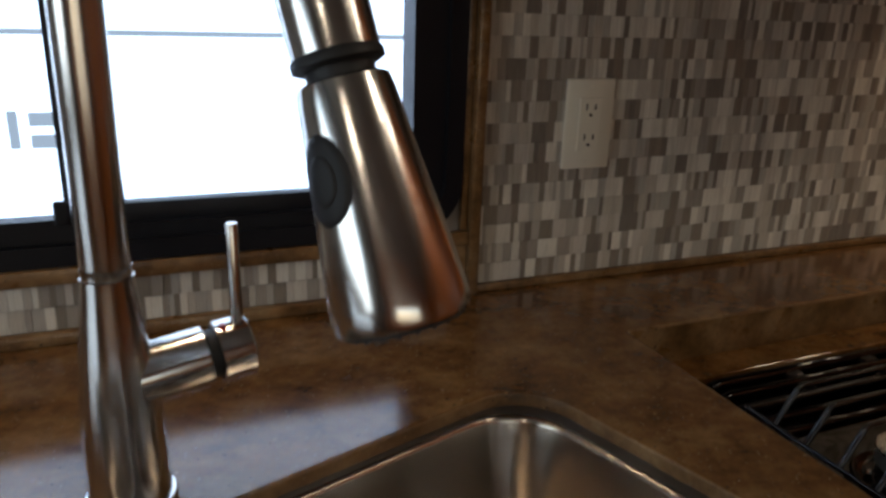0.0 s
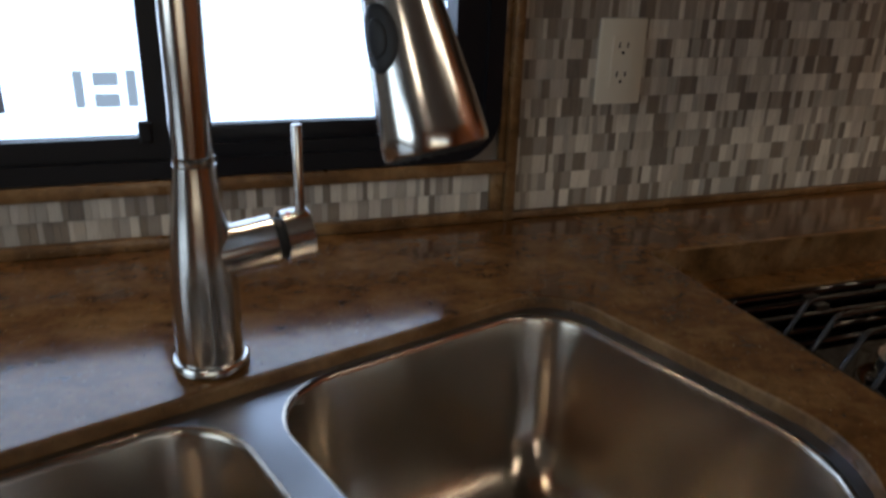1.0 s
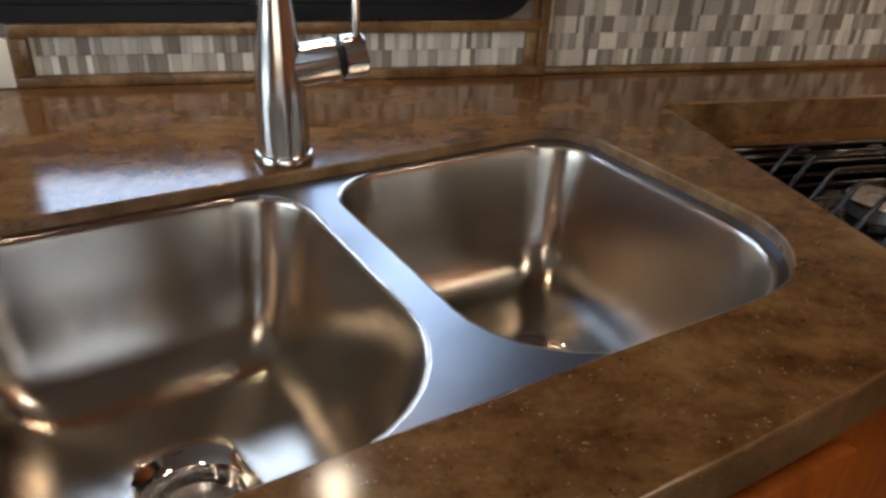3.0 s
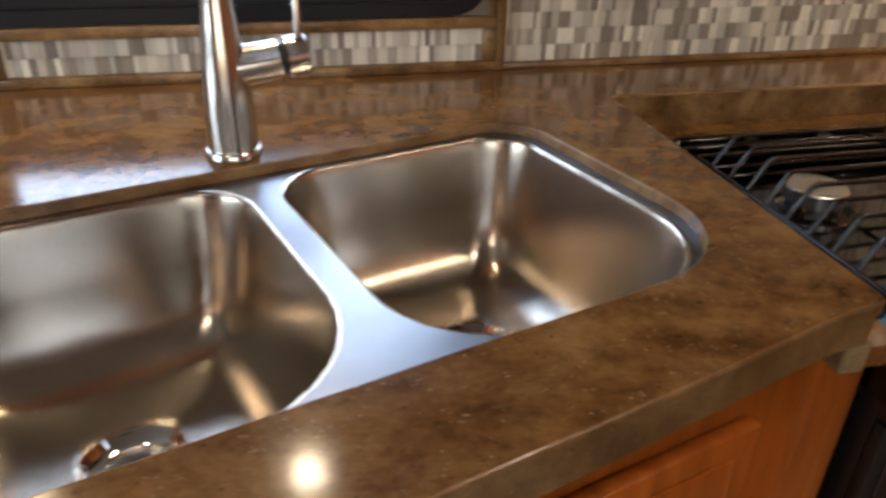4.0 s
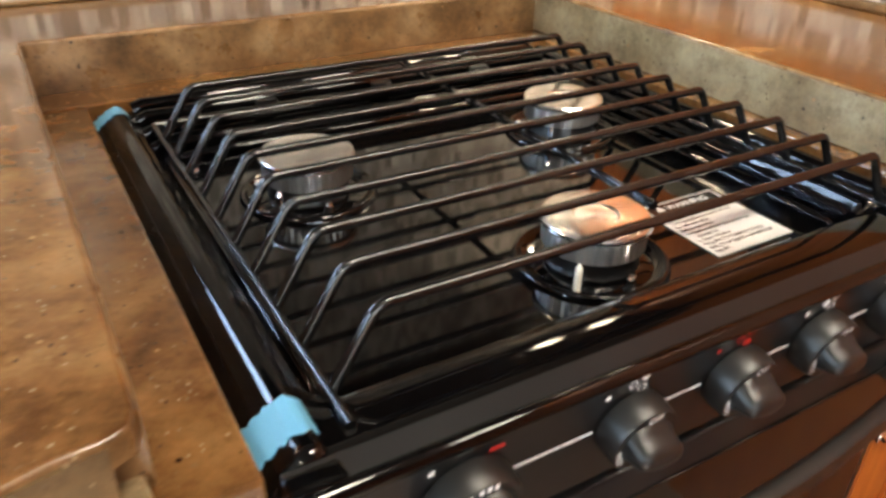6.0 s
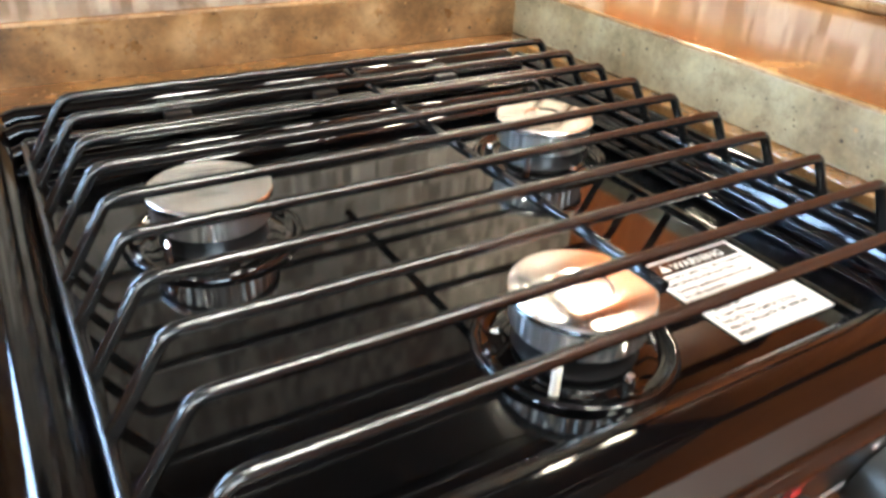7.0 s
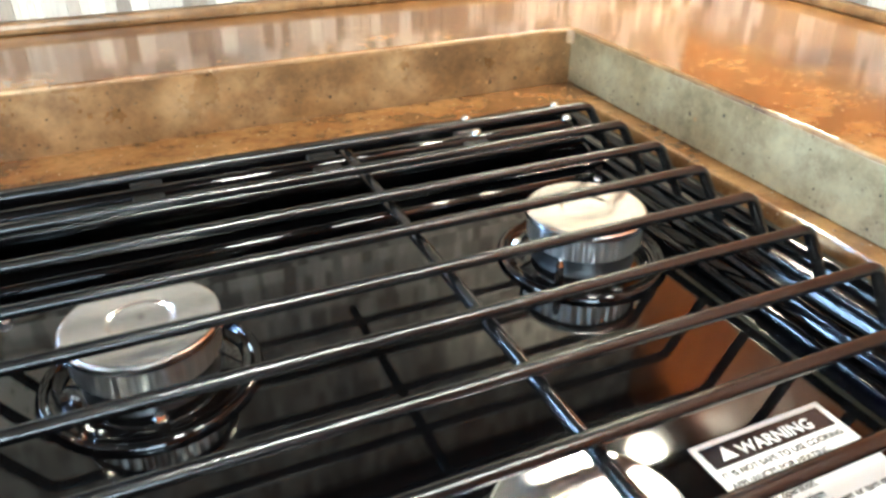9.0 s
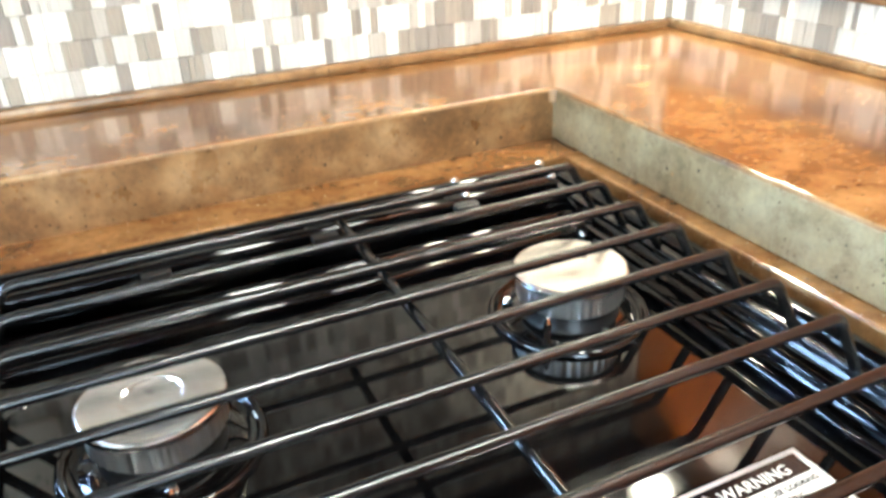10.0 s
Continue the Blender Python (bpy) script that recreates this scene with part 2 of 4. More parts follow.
def tube(points, radius, n=10, bm=None):
    pts = [Vector(p) for p in points]
    dirs = [(pts[min(i + 1, len(pts) - 1)] - pts[max(i - 1, 0)]).normalized() for i in range(len(pts))]
    up = Vector((0.123, 0.9, 0.31))
    rings = []
    for i, (p, d) in enumerate(zip(pts, dirs)):
        up = (up - d * up.dot(d)).normalized()
        side = d.cross(up)
        r = radius[i] if isinstance(radius, (list, tuple)) else radius
        rings.append([p + r * (math.cos(2 * math.pi * k / n) * up + math.sin(2 * math.pi * k / n) * side) for k in range(n)])
    return loft(rings, True, True, True, bm)


def rounded(points, radii, steps=5):
    """A polyline with its inner corners rounded."""
    pts = [Vector(p) for p in points]
    out = [pts[0]]
    for a, p, b, r in zip(pts, pts[1:], pts[2:], radii):
        da, db = (a - p).normalized(), (b - p).normalized()
        s, e = p + da * r, p + db * r
        for k in range(steps + 1):
            f = k / steps
            out.append((1 - f) ** 2 * s + 2 * f * (1 - f) * p + f * f * e)
    return out + [pts[-1]]


def round_rect(x0, x1, y0, y1, r, z, steps=8):
    """The outline of a rectangle with round corners; r is one radius or four."""
    rr = r if isinstance(r, (list, tuple)) else (r,) * 4
    out = []
    for (cx, cy, a0), q in zip(((x1, y1, 0), (x0, y1, 90), (x0, y0, 180), (x1, y0, 270)), rr):
        sx, sy = (1 if cx == x1 else -1), (1 if cy == y1 else -1)
        for k in range(steps + 1):
            a = radians(a0 + 90 * k / steps)
            out.append(Vector((cx - sx * q + q * math.cos(a), cy - sy * q + q * math.sin(a), z)))
    return out


def sheet(loops, bm=None):
    """A flat face with holes from closed loops, the first being the outline."""
    bm = bm or bmesh.new()
    edges = []
    for loop in loops:
        vs = [bm.verts.new(p) for p in loop]
        edges += [bm.edges.new((a, b)) for a, b in zip(vs, vs[1:] + vs[:1])]
    bmesh.ops.triangle_fill(bm, use_beauty=True, use_dissolve=False, edges=edges)
    return bm


def slab(loops, z0, z1, bev):
    """A plate between z0 and z1 with an outline and holes and eased top edges."""
    bm = bmesh.new()
    top = [[Vector((p[0], p[1], z1)) for p in loop] for loop in loops]
    sheet(top, bm)
    faces = bm.faces[:]
    for f in faces:
        if f.normal.z < 0:
            f.normal_flip()
    rim = [e for e in bm.edges if len(e.link_faces) == 1]
    low = {}
    for e in rim:
        for v in e.verts:
            if v not in low:
                low[v] = bm.verts.new((v.co.x, v.co.y, z0))
    for e in rim:
        a, b = e.verts
        bm.faces.new((a, b, low[b], low[a]))
    bottom = [[Vector((p[0], p[1], z0)) for p in loop] for loop in loops]
    sheet(bottom, bm)
    bmesh.ops.remove_doubles(bm, verts=bm.verts[:], dist=1e-6)
    bmesh.ops.recalc_face_normals(bm, faces=bm.faces[:])
    if bev:
        sharp = [e for e in bm.edges if len(e.link_faces) == 2 and e.calc_face_angle(0) > 0.7 and e.verts[0].co.z > z1 - 1e-5 and e.verts[1].co.z > z1 - 1e-5]
        bmesh.ops.bevel(bm, geom=sharp, offset=bev, segments=3, affect="EDGES", profile=0.5)
    return bm


def words(name, text, size, m, mat, parent, align="LEFT", label=""):
    """Flat lettering in the built-in font, laid by m (x along the line, y up)."""
    cu = bpy.data.curves.new(name, "FONT")
    cu.body, cu.size, cu.align_x, cu.offset = text, size, align, size * 0.018
    tmp = bpy.data.objects.new(name, cu)
    scene.collection.objects.link(tmp)
    bpy.context.view_layer.update()
    me = bpy.data.meshes.new_from_object(tmp.evaluated_get(bpy.context.evaluated_depsgraph_get()))
    bpy.data.objects.remove(tmp)
    me.transform(Matrix.Translation(-BASE[parent]) @ m)
    me.materials.clear()
    me.materials.append(mat)
    ob = new(name, me)
    ob.parent = parent
    BASE[ob] = BASE[parent]
    if label:
        ob["label"] = label
    return ob


# ---- plan ----
SLAB = 0.0135               # worktop sheet; its edges are built up
TOP = 0.90                  # worktop
WALL = 1.27                 # back wall's face
RIGHT = 1.745               # right panel's face
RX0, RX1, RY1, FRONT = 0.881, 1.460, 1.099, 0.540    # recess for the range
COS, SIN = math.cos(radians(17.3)), math.sin(radians(17.3))


def uv(u, v, z):
    """A place in the sink's own directions, which are turned against the wall."""
    return Vector((u * COS - v * SIN, u * SIN + v * COS, z))


# ---- setting ----
WX0, WX1, WZ0, WZ1, WR = -0.065, 0.737, 0.986, 1.50, 0.062    # window's outer frame


def wall_north():
    hole = [Vector((p.x, p.y, 0)) for p in round_rect(WX0 + 0.01, WX1 - 0.01, WZ0 + 0.01, WZ1 - 0.01, WR, 0)]
    outline = [Vector(p) for p in ((-1.5, 0, 0), (1.95, 0, 0), (1.95, 2.1, 0), (-1.5, 2.1, 0))]
    bm = slab([outline, hole], 0.0, 0.06, 0)
    bmesh.ops.transform(bm, matrix=Matrix(((1, 0, 0, 0), (0, 0, 1, WALL), (0, 1, 0, 0), (0, 0, 0, 1))), verts=bm.verts[:])
    return solid("wall_north", bm, GROUT, "grey-brown grouted wall behind the worktop with a window opening", "wall")


north = wall_north()
solid("wall_east", box(RIGHT + 0.004, RIGHT + 0.06, -1.6, WALL, 0, 2.1), WOOD, "cherry wood panel closing the end of the kitchen", "wall")
def window_wall(name, m, length, hole, mat, label, color, power):
    """A wall with a window opening and the sky's light in it; m lays its length, height and outer side."""
    outline = [Vector(p) for p in ((0, 0, 0), (length, 0, 0), (length, 2.1, 0), (0, 2.1, 0))]
    bm = slab([outline, round_rect(*hole, 0.05, 0)], 0.0, 0.06, 0)
    bmesh.ops.transform(bm, matrix=m, verts=bm.verts[:])
    solid(name, bm, mat, label, "wall")
    a, b, c, d = hole
    day = new("day_lamp", bpy.data.lights.new("day_lamp", "AREA"))
    day.data.shape, day.data.size, day.data.size_y, day.data.energy, day.data.color = "RECTANGLE", b - a - 0.05, d - c - 0.05, power, color
    mid = m @ Vector(((a + b) / 2, (c + d) / 2, 0.03))
    day.matrix_world = look(mid, mid - m.to_3x3() @ Vector((0, 0, 1)))


window_wall("wall_west", Matrix(((0, 0, -1, -1.5), (1, 0, 0, -1.6), (0, 1, 0, 0), (0, 0, 0, 1))), WALL + 1.66, (1.15, 2.45, 1.0, 1.65), PLASTER,
            "plain brown wall with a window opening", (0.78, 0.90, 1.0), DAY)
# Unseen opening and its lamp are added to brighten the south-facing fronts.
window_wall("wall_south", Matrix(((1, 0, 0, -1.56), (0, 0, -1, -1.6), (0, 1, 0, 0), (0, 0, 0, 1))), RIGHT + 1.62, (1.0, 2.5, 0.85, 1.5), WOOD,
            "plain cherry wood wall with an unseen opening added for fill light", (1.0, 0.95, 0.90), FILL_SOUTH)
solid("ceiling", box(-1.56, RIGHT + 0.06, -1.66, WALL + 0.06, 2.1, 2.16), CEIL, "plain pale ceiling", "ceiling")
solid("soffit", box(-1.5, 0.765, 0.93, WALL - 0.002, 1.575, 2.1), WOOD, "cherry wood soffit above the window", "soffit")
# Added unseen box: shades the upper tiles and reflects dark in the cooktop.
solid("soffit_low", box(0.766, RIGHT, 0.84, WALL - 0.002, 1.40, 2.1), SHADE_BOX, "unseen dark brown box added above the range to shade the tiles", "soffit")
FLOOR = make_stone("floor_stone", (0.11, 0.07, 0.045), (0.18, 0.12, 0.08), (0.26, 0.18, 0.125), 0.35)
solid("floor", box(-1.56, RIGHT + 0.06, -1.66, WALL + 0.06, -0.05, 0.0), GROUT, "brown grout floor under stone tiles", "floor")


def worktop():
    front = [(0.829, 0.531), (0.787, 0.518), (0.703, 0.489), (0.571, 0.446), (0.503, 0.425), (-1.2, -0.09)]
    outline = [Vector((x, y, 0)) for x, y in [(-1.2, WALL - 0.001), (-1.2, -0.09)]] + [Vector((x, y, 0)) for x, y in front[::-1][1:]]
    outline += [Vector((x, y, 0)) for x, y in [(0.850, 0.5365), (0.868, 0.5385), (0.8775, 0.543), (RX0, 0.553)]]
    outline += [Vector((RX0, RY1 - 0.006, 0)), Vector((RX0 + 0.002, RY1 - 0.002, 0)), Vector((RX0 + 0.006, RY1, 0))]
    outline += [Vector((RX1 - 0.009 + 0.009 * math.sin(a), RY1 - 0.009 + 0.009 * math.cos(a), 0)) for a in [radians(15 * k) for k in range(7)]]
    outline += [Vector((RX1, 0.553, 0)), Vector((RX1 + 0.012, FRONT, 0)), Vector((RIGHT, FRONT, 0)), Vector((RIGHT, WALL - 0.001, 0))]
    hole = [uv(p.x, p.y, 0) for p in round_rect(0.243, 0.984, 0.369, 0.773, (0.060, 0.060, 0.125, 0.125), 0)]
    bm = slab([outline, hole], TOP - SLAB, TOP, 0.003)
    ob = solid("worktop", bm, STONE, "polished brown speckled solid-surface worktop with raw cut edges", "worktop", "", True)
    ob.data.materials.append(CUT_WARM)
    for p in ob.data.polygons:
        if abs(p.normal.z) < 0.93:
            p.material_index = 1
        if abs(p.normal.z) > 0.999:
            p.use_smooth = False
    return ob


WORKTOP = worktop()


def skirt(name, a, b, depth=0.03, low=0.040):
    """A strip under the worktop's front from a to b that makes the edge look thick."""
    a, b = Vector((*a, 0)), Vector((*b, 0))
    d = (b - a).normalized()
    n = Vector((-d.y, d.x, 0))
    ring = [a - n * 0.0005, b - n * 0.0005, b + n * depth, a + n * depth]
    bm = loft([[p + Vector((0, 0, z)) for p in ring] for z in (TOP - low, TOP - 0.0033)], True, True)
    return part(name, bm, EDGE, WORKTOP, "raw brown stone strip along the front edge")


for p, q in (((-1.2, -0.09), (0.503, 0.425)), ((0.503, 0.425), (0.571, 0.446)), ((0.571, 0.446), (0.703, 0.489)), ((0.703, 0.489), (0.787, 0.518)), ((0.787, 0.518), (0.829, 0.531)), ((0.829, 0.531), (0.868, 0.5385)), ((RX1 + 0.012, FRONT), (RIGHT, FRONT))):
    skirt("edge_strip", p, q)


def recess():
    """The lower stone step round the range."""
    root = thing("recess_step", (RX0, FRONT, 0.828), "brown stone step round the sunken range", "worktop step")
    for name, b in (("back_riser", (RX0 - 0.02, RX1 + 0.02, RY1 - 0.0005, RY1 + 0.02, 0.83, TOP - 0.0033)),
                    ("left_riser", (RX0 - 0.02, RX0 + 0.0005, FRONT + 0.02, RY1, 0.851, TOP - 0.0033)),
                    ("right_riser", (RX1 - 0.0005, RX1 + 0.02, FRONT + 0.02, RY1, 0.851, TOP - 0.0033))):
        # The right riser's paler stone also carries the daylight falling on that side.
        part(name, box(*b), CUT_PALE if name == "right_riser" else CUT_WARM, root)
    part("back_step", box(RX0 - 0.02, RX1 + 0.02, 1.050, RY1, 0.828, 0.850, 0.002), STONE, root)
    part("left_step", box(0.857, 0.921, FRONT + 0.004, 1.050, 0.826, 0.848, 0.002), STONE, root)
    part("right_step", box(1.443, RX1 + 0.02, FRONT + 0.004, 1.050, 0.828, 0.850, 0.002), STONE, root)
    part("end_block", box(0.853, 0.8785, FRONT + 0.001, 0.60, 0.825, TOP - 0.0405, 0.003), CUT_PALE, root, "raw grey-tan end block")


recess()


# ---- window ----
def ring_solid(outer, inner, y0, y1):
    """A frame in a wall's plane between two outlines given as (x, z) loops of equal length."""
    r = [[Vector((p.x, y0, p.y)) for p in outer], [Vector((p.x, y0, p.y)) for p in inner], [Vector((p.x, y1, p.y)) for p in inner], [Vector((p.x, y1, p.y)) for p in outer]]
    return loft(r + [r[0]])


def window():
    root = thing("window_1", (0.33, WALL, WZ0), "black framed sliding window with rounded corners above the sink", "window", "", "structure")
    o = round_rect(WX0, WX1, WZ0, WZ1, WR, 0)
    i1 = round_rect(WX0 + 0.022, WX1 - 0.022, WZ0 + 0.022, WZ1 - 0.022, WR - 0.02, 0)
    i2 = round_rect(WX0 + 0.062, WX1 - 0.063, WZ0 + 0.038, WZ1 - 0.06, 0.015, 0)
    part("flange", ring_solid(o, i1, WALL - 0.012, WALL + 0.002), FRAME, root, "", True)
    part("inner_frame", ring_solid(i1, i2, WALL - 0.004, WALL + 0.035), FRAME, root, "", True)
    o2 = round_rect(WX0 + 0.05, 0.333, WZ0 + 0.026, WZ1 - 0.05, 0.012, 0)
    i3 = round_rect(WX0 + 0.07, 0.303, WZ0 + 0.049, WZ1 - 0.062, 0.006, 0)
    part("sash", ring_solid(o2, i3, WALL - 0.010, WALL + 0.012), FRAME, root, "black sliding sash", True)
    part("fixed_rail", box(0.3405, WX1 - 0.062, WALL + 0.004, WALL + 0.024, WZ0 + 0.03, WZ0 + 0.0585, 0.002), FRAME, root, "black lower rail of the fixed pane", True)
    part("mullion", box(0.3335, 0.340, WALL + 0.0, WALL + 0.03, WZ0 + 0.03, WZ1 - 0.05, 0.002), FRAME, root)
    part("latch", box(0.293, 0.308, WALL - 0.018, WALL - 0.009, WZ0 + 0.044, WZ0 + 0.069, 0.003), FRAME, root)
    for x0, x1, y in ((WX0 + 0.06, 0.31, WALL + 0.002), (0.335, WX1 - 0.055, WALL + 0.022)):
        pane = part("pane", box(x0, x1, y, y + 0.003, WZ0 + 0.036, WZ1 - 0.055), GLASS, root, "clear glass")
        pane.visible_shadow = False


window()


def moulding(name, b, label):
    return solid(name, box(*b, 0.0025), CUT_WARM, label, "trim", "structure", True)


moulding("trim_sill", (0.012, 0.757, WALL - 0.014, WALL - 0.0005, 0.967, 0.9845), "brown stone strip under the window")
moulding("trim_foot", (0.012, 0.757, WALL - 0.014, WALL - 0.0005, TOP + 0.0005, 0.9145), "brown stone strip along the worktop")
moulding("trim_upright", (0.748, 0.762, WALL - 0.018, WALL - 0.0005, TOP + 0.0005, 1.399), "narrow brown stone upright beside the window")
moulding("trim_side", (0.728, 0.7475, WALL - 0.010, WALL - 0.0005, 0.915, 0.9665), "brown stone upright closing the tile strip")
moulding("trim_window_side", (0.7375, 0.7475, WALL - 0.010, WALL - 0.0005, 0.985, 1.399), "brown stone strip beside the window")
moulding("trim_left", (0.012, 0.034, WALL - 0.014, WALL - 0.0005, 0.915, 0.9665), "brown stone upright closing the tile strip")
moulding("trim_back", (0.7625, RIGHT - 0.013, WALL - 0.012, WALL - 0.0005, TOP + 0.0005, 0.9105), "brown stone strip along the wall's foot")
moulding("trim_end", (RIGHT - 0.012, RIGHT - 0.0005, 0.54, WALL - 0.0005, TOP + 0.0005, 0.9105), "brown stone strip along the end panel's foot")
moulding("trim_end_top", (RIGHT - 0.012, RIGHT - 0.0005, 0.54, WALL - 0.0005, 0.9635, 0.9735), "brown stone strip over the end tiles")


def outlet(name, x0, x1, z0, z1, label):
    root = thing(name, ((x0 + x1) / 2, WALL - 0.003, z0), label, "outlet")
    part("plate", box(x0, x1, WALL - 0.0115, WALL - 0.0052, z0, z1, 0.0022), IVORY, root, "", True)
    cx, cz = (x0 + x1) / 2, (z0 + z1) / 2
    insert = part("insert", box(cx - 0.0165, cx + 0.0165, WALL - 0.0130, WALL - 0.0112, cz - 0.0335, cz + 0.0335, 0.0008), IVORY, root)
    for s in (-0.019, 0.019):
        for dx, h in ((-0.0063, 0.008), (0.0063, 0.0065)):
            part("slot", box(cx + dx - 0.0011, cx + dx + 0.0011, WALL - 0.0134, WALL - 0.0129, cz + s - h / 2 + 0.003, cz + s + h / 2 + 0.003), SLOT, insert)
        part("ground_hole", lathe([(0.0022, 0), (0.0022, 0.0006)], along((cx, WALL - 0.0129, cz + s - 0.007), (cx, WALL - 1, cz + s - 0.007)), 12), SLOT, insert)
    for s in (-0.048, 0.048):
        part("screw", lathe([(0.003, 0), (0.0026, 0.0008)], along((cx, WALL - 0.0109, cz + s), (cx, WALL - 1, cz + s)), 12), IVORY, root)


outlet("outlet", 0.875, 0.945, 1.056, 1.170, "ivory plastic double outlet on the mosaic wall")
cover = thing("cord_cover", (-0.03, WALL, TOP), "cream plastic cover standing on the worktop against the wall", "cover")
part("body", box(-0.09, 0.0115, WALL - 0.016, WALL - 0.001, TOP + 0.001, 0.966, 0.003), IVORY, cover, "", True)


# ---- sink ----
def bowl(root, u0, u1, radii):
    v0, v1, z = 0.378, 0.762, TOP - SLAB - 0.0004
    rows = [(-0.005, 0.000), (-0.0022, -0.0006), (-0.0005, -0.0022), (0.0004, -0.0055), (0.003, -0.02), (0.010, -0.08), (0.0145, -0.105), (0.021, -0.127), (0.031, -0.146), (0.045, -0.160), (0.061, -0.168), (0.078, -0.172), (0.095, -0.1735)]
    rings = [[uv(p.x, p.y, z + dz) for p in round_rect(u0 + d, u1 - d, v0 + d, v1 - d, [max(r - d * 0.6, 0.03) for r in radii], 0)] for d, dz in rows]
    cu, cv = (u0 + u1) / 2, (v0 + v1) / 2
    last = round_rect(u0 + 0.095, u1 - 0.095, v0 + 0.095, v1 - 0.095, [max(r - 0.057, 0.03) for r in radii], 0)
    for f, r, dz in ((0.35, 0.060, -0.1742), (0.7, 0.060, -0.1748), (1.0, 0.060, -0.1752), (1.0, 0.0565, -0.1765), (1.0, 0.0545, -0.179)):
        ring = []
        for p in last:
            a = math.atan2(p.y - cv, p.x - cu)
            ring.append(uv((1 - f) * p.x + f * (cu + r * math.cos(a)), (1 - f) * p.y + f * (cv + r * math.sin(a)), z + dz))
        rings.append(ring)
    b = part("bowl", loft(rings), STEEL_BOWL_WARM, root, "brushed steel bowl", True, 60)
    m = Matrix.Translation(uv(cu, cv, z - 0.1835))
    d = part("drain_flange", lathe([(0.0358, -0.030), (0.0362, -0.006), (0.040, 0.001), (0.047, 0.0045), (0.053, 0.0075), (0.0555, 0.0088), (0.0555, 0.0068), (0.048, -0.001), (0.0365, -0.030)], m, 48, None, False), CHROME, root, "polished drain flange", True)
    s = part("strainer", lathe([(0.0355, -0.020), (0.030, -0.026), (0.006, -0.026), (0.006, -0.010), (0.003, -0.006), (0.0, -0.0055)], m, 40, None, False), STEEL_SINK, root, "polished strainer with a small post", True)
    for k in range(12):
        a = 2 * math.pi * k / 12
        p = m @ Vector((0.020 * math.cos(a), 0.020 * math.sin(a), -0.0258))
        part("strainer_hole", lathe([(0.0034, 0), (0.0034, 0.0006)], Matrix.Translation(p), 10), SLOT, s)


def sink():
    root = thing("sink", uv(0.612, 0.56, TOP - 0.24), "double-bowl brushed stainless steel sink mounted under the worktop", "sink")
    z = TOP - SLAB - 0.0004
    b1, b2 = (0.262, 0.600), (0.639, 0.966)
    R1, R2 = (0.066, 0.062, 0.115, 0.126), (0.062, 0.068, 0.112, 0.118)
    loops = [[uv(p.x, p.y, z) for p in round_rect(0.220, 1.002, 0.325, 0.792, 0.06, 0)]]
    for (u0, u1), radii in ((b1, R1), (b2, R2)):
        loops.append([uv(p.x, p.y, z) for p in round_rect(u0 - 0.005, u1 + 0.005, 0.373, 0.767, [r + 0.003 for r in radii], 0)])
    part("rim", sheet(loops), STEEL_RIM_SKY, root, "flat steel rim and divider")
    for (u0, u1), radii in ((b1, R1), (b2, R2)):
        bowl(root, u0, u1, radii)


sink()


# ---- faucet ----
FX, FY = 0.347, 0.961
SPRAY_B, SPRAY_T = Vector((0.4545, 0.687, 1.147)), Vector((0.4395, 0.713, 1.229))


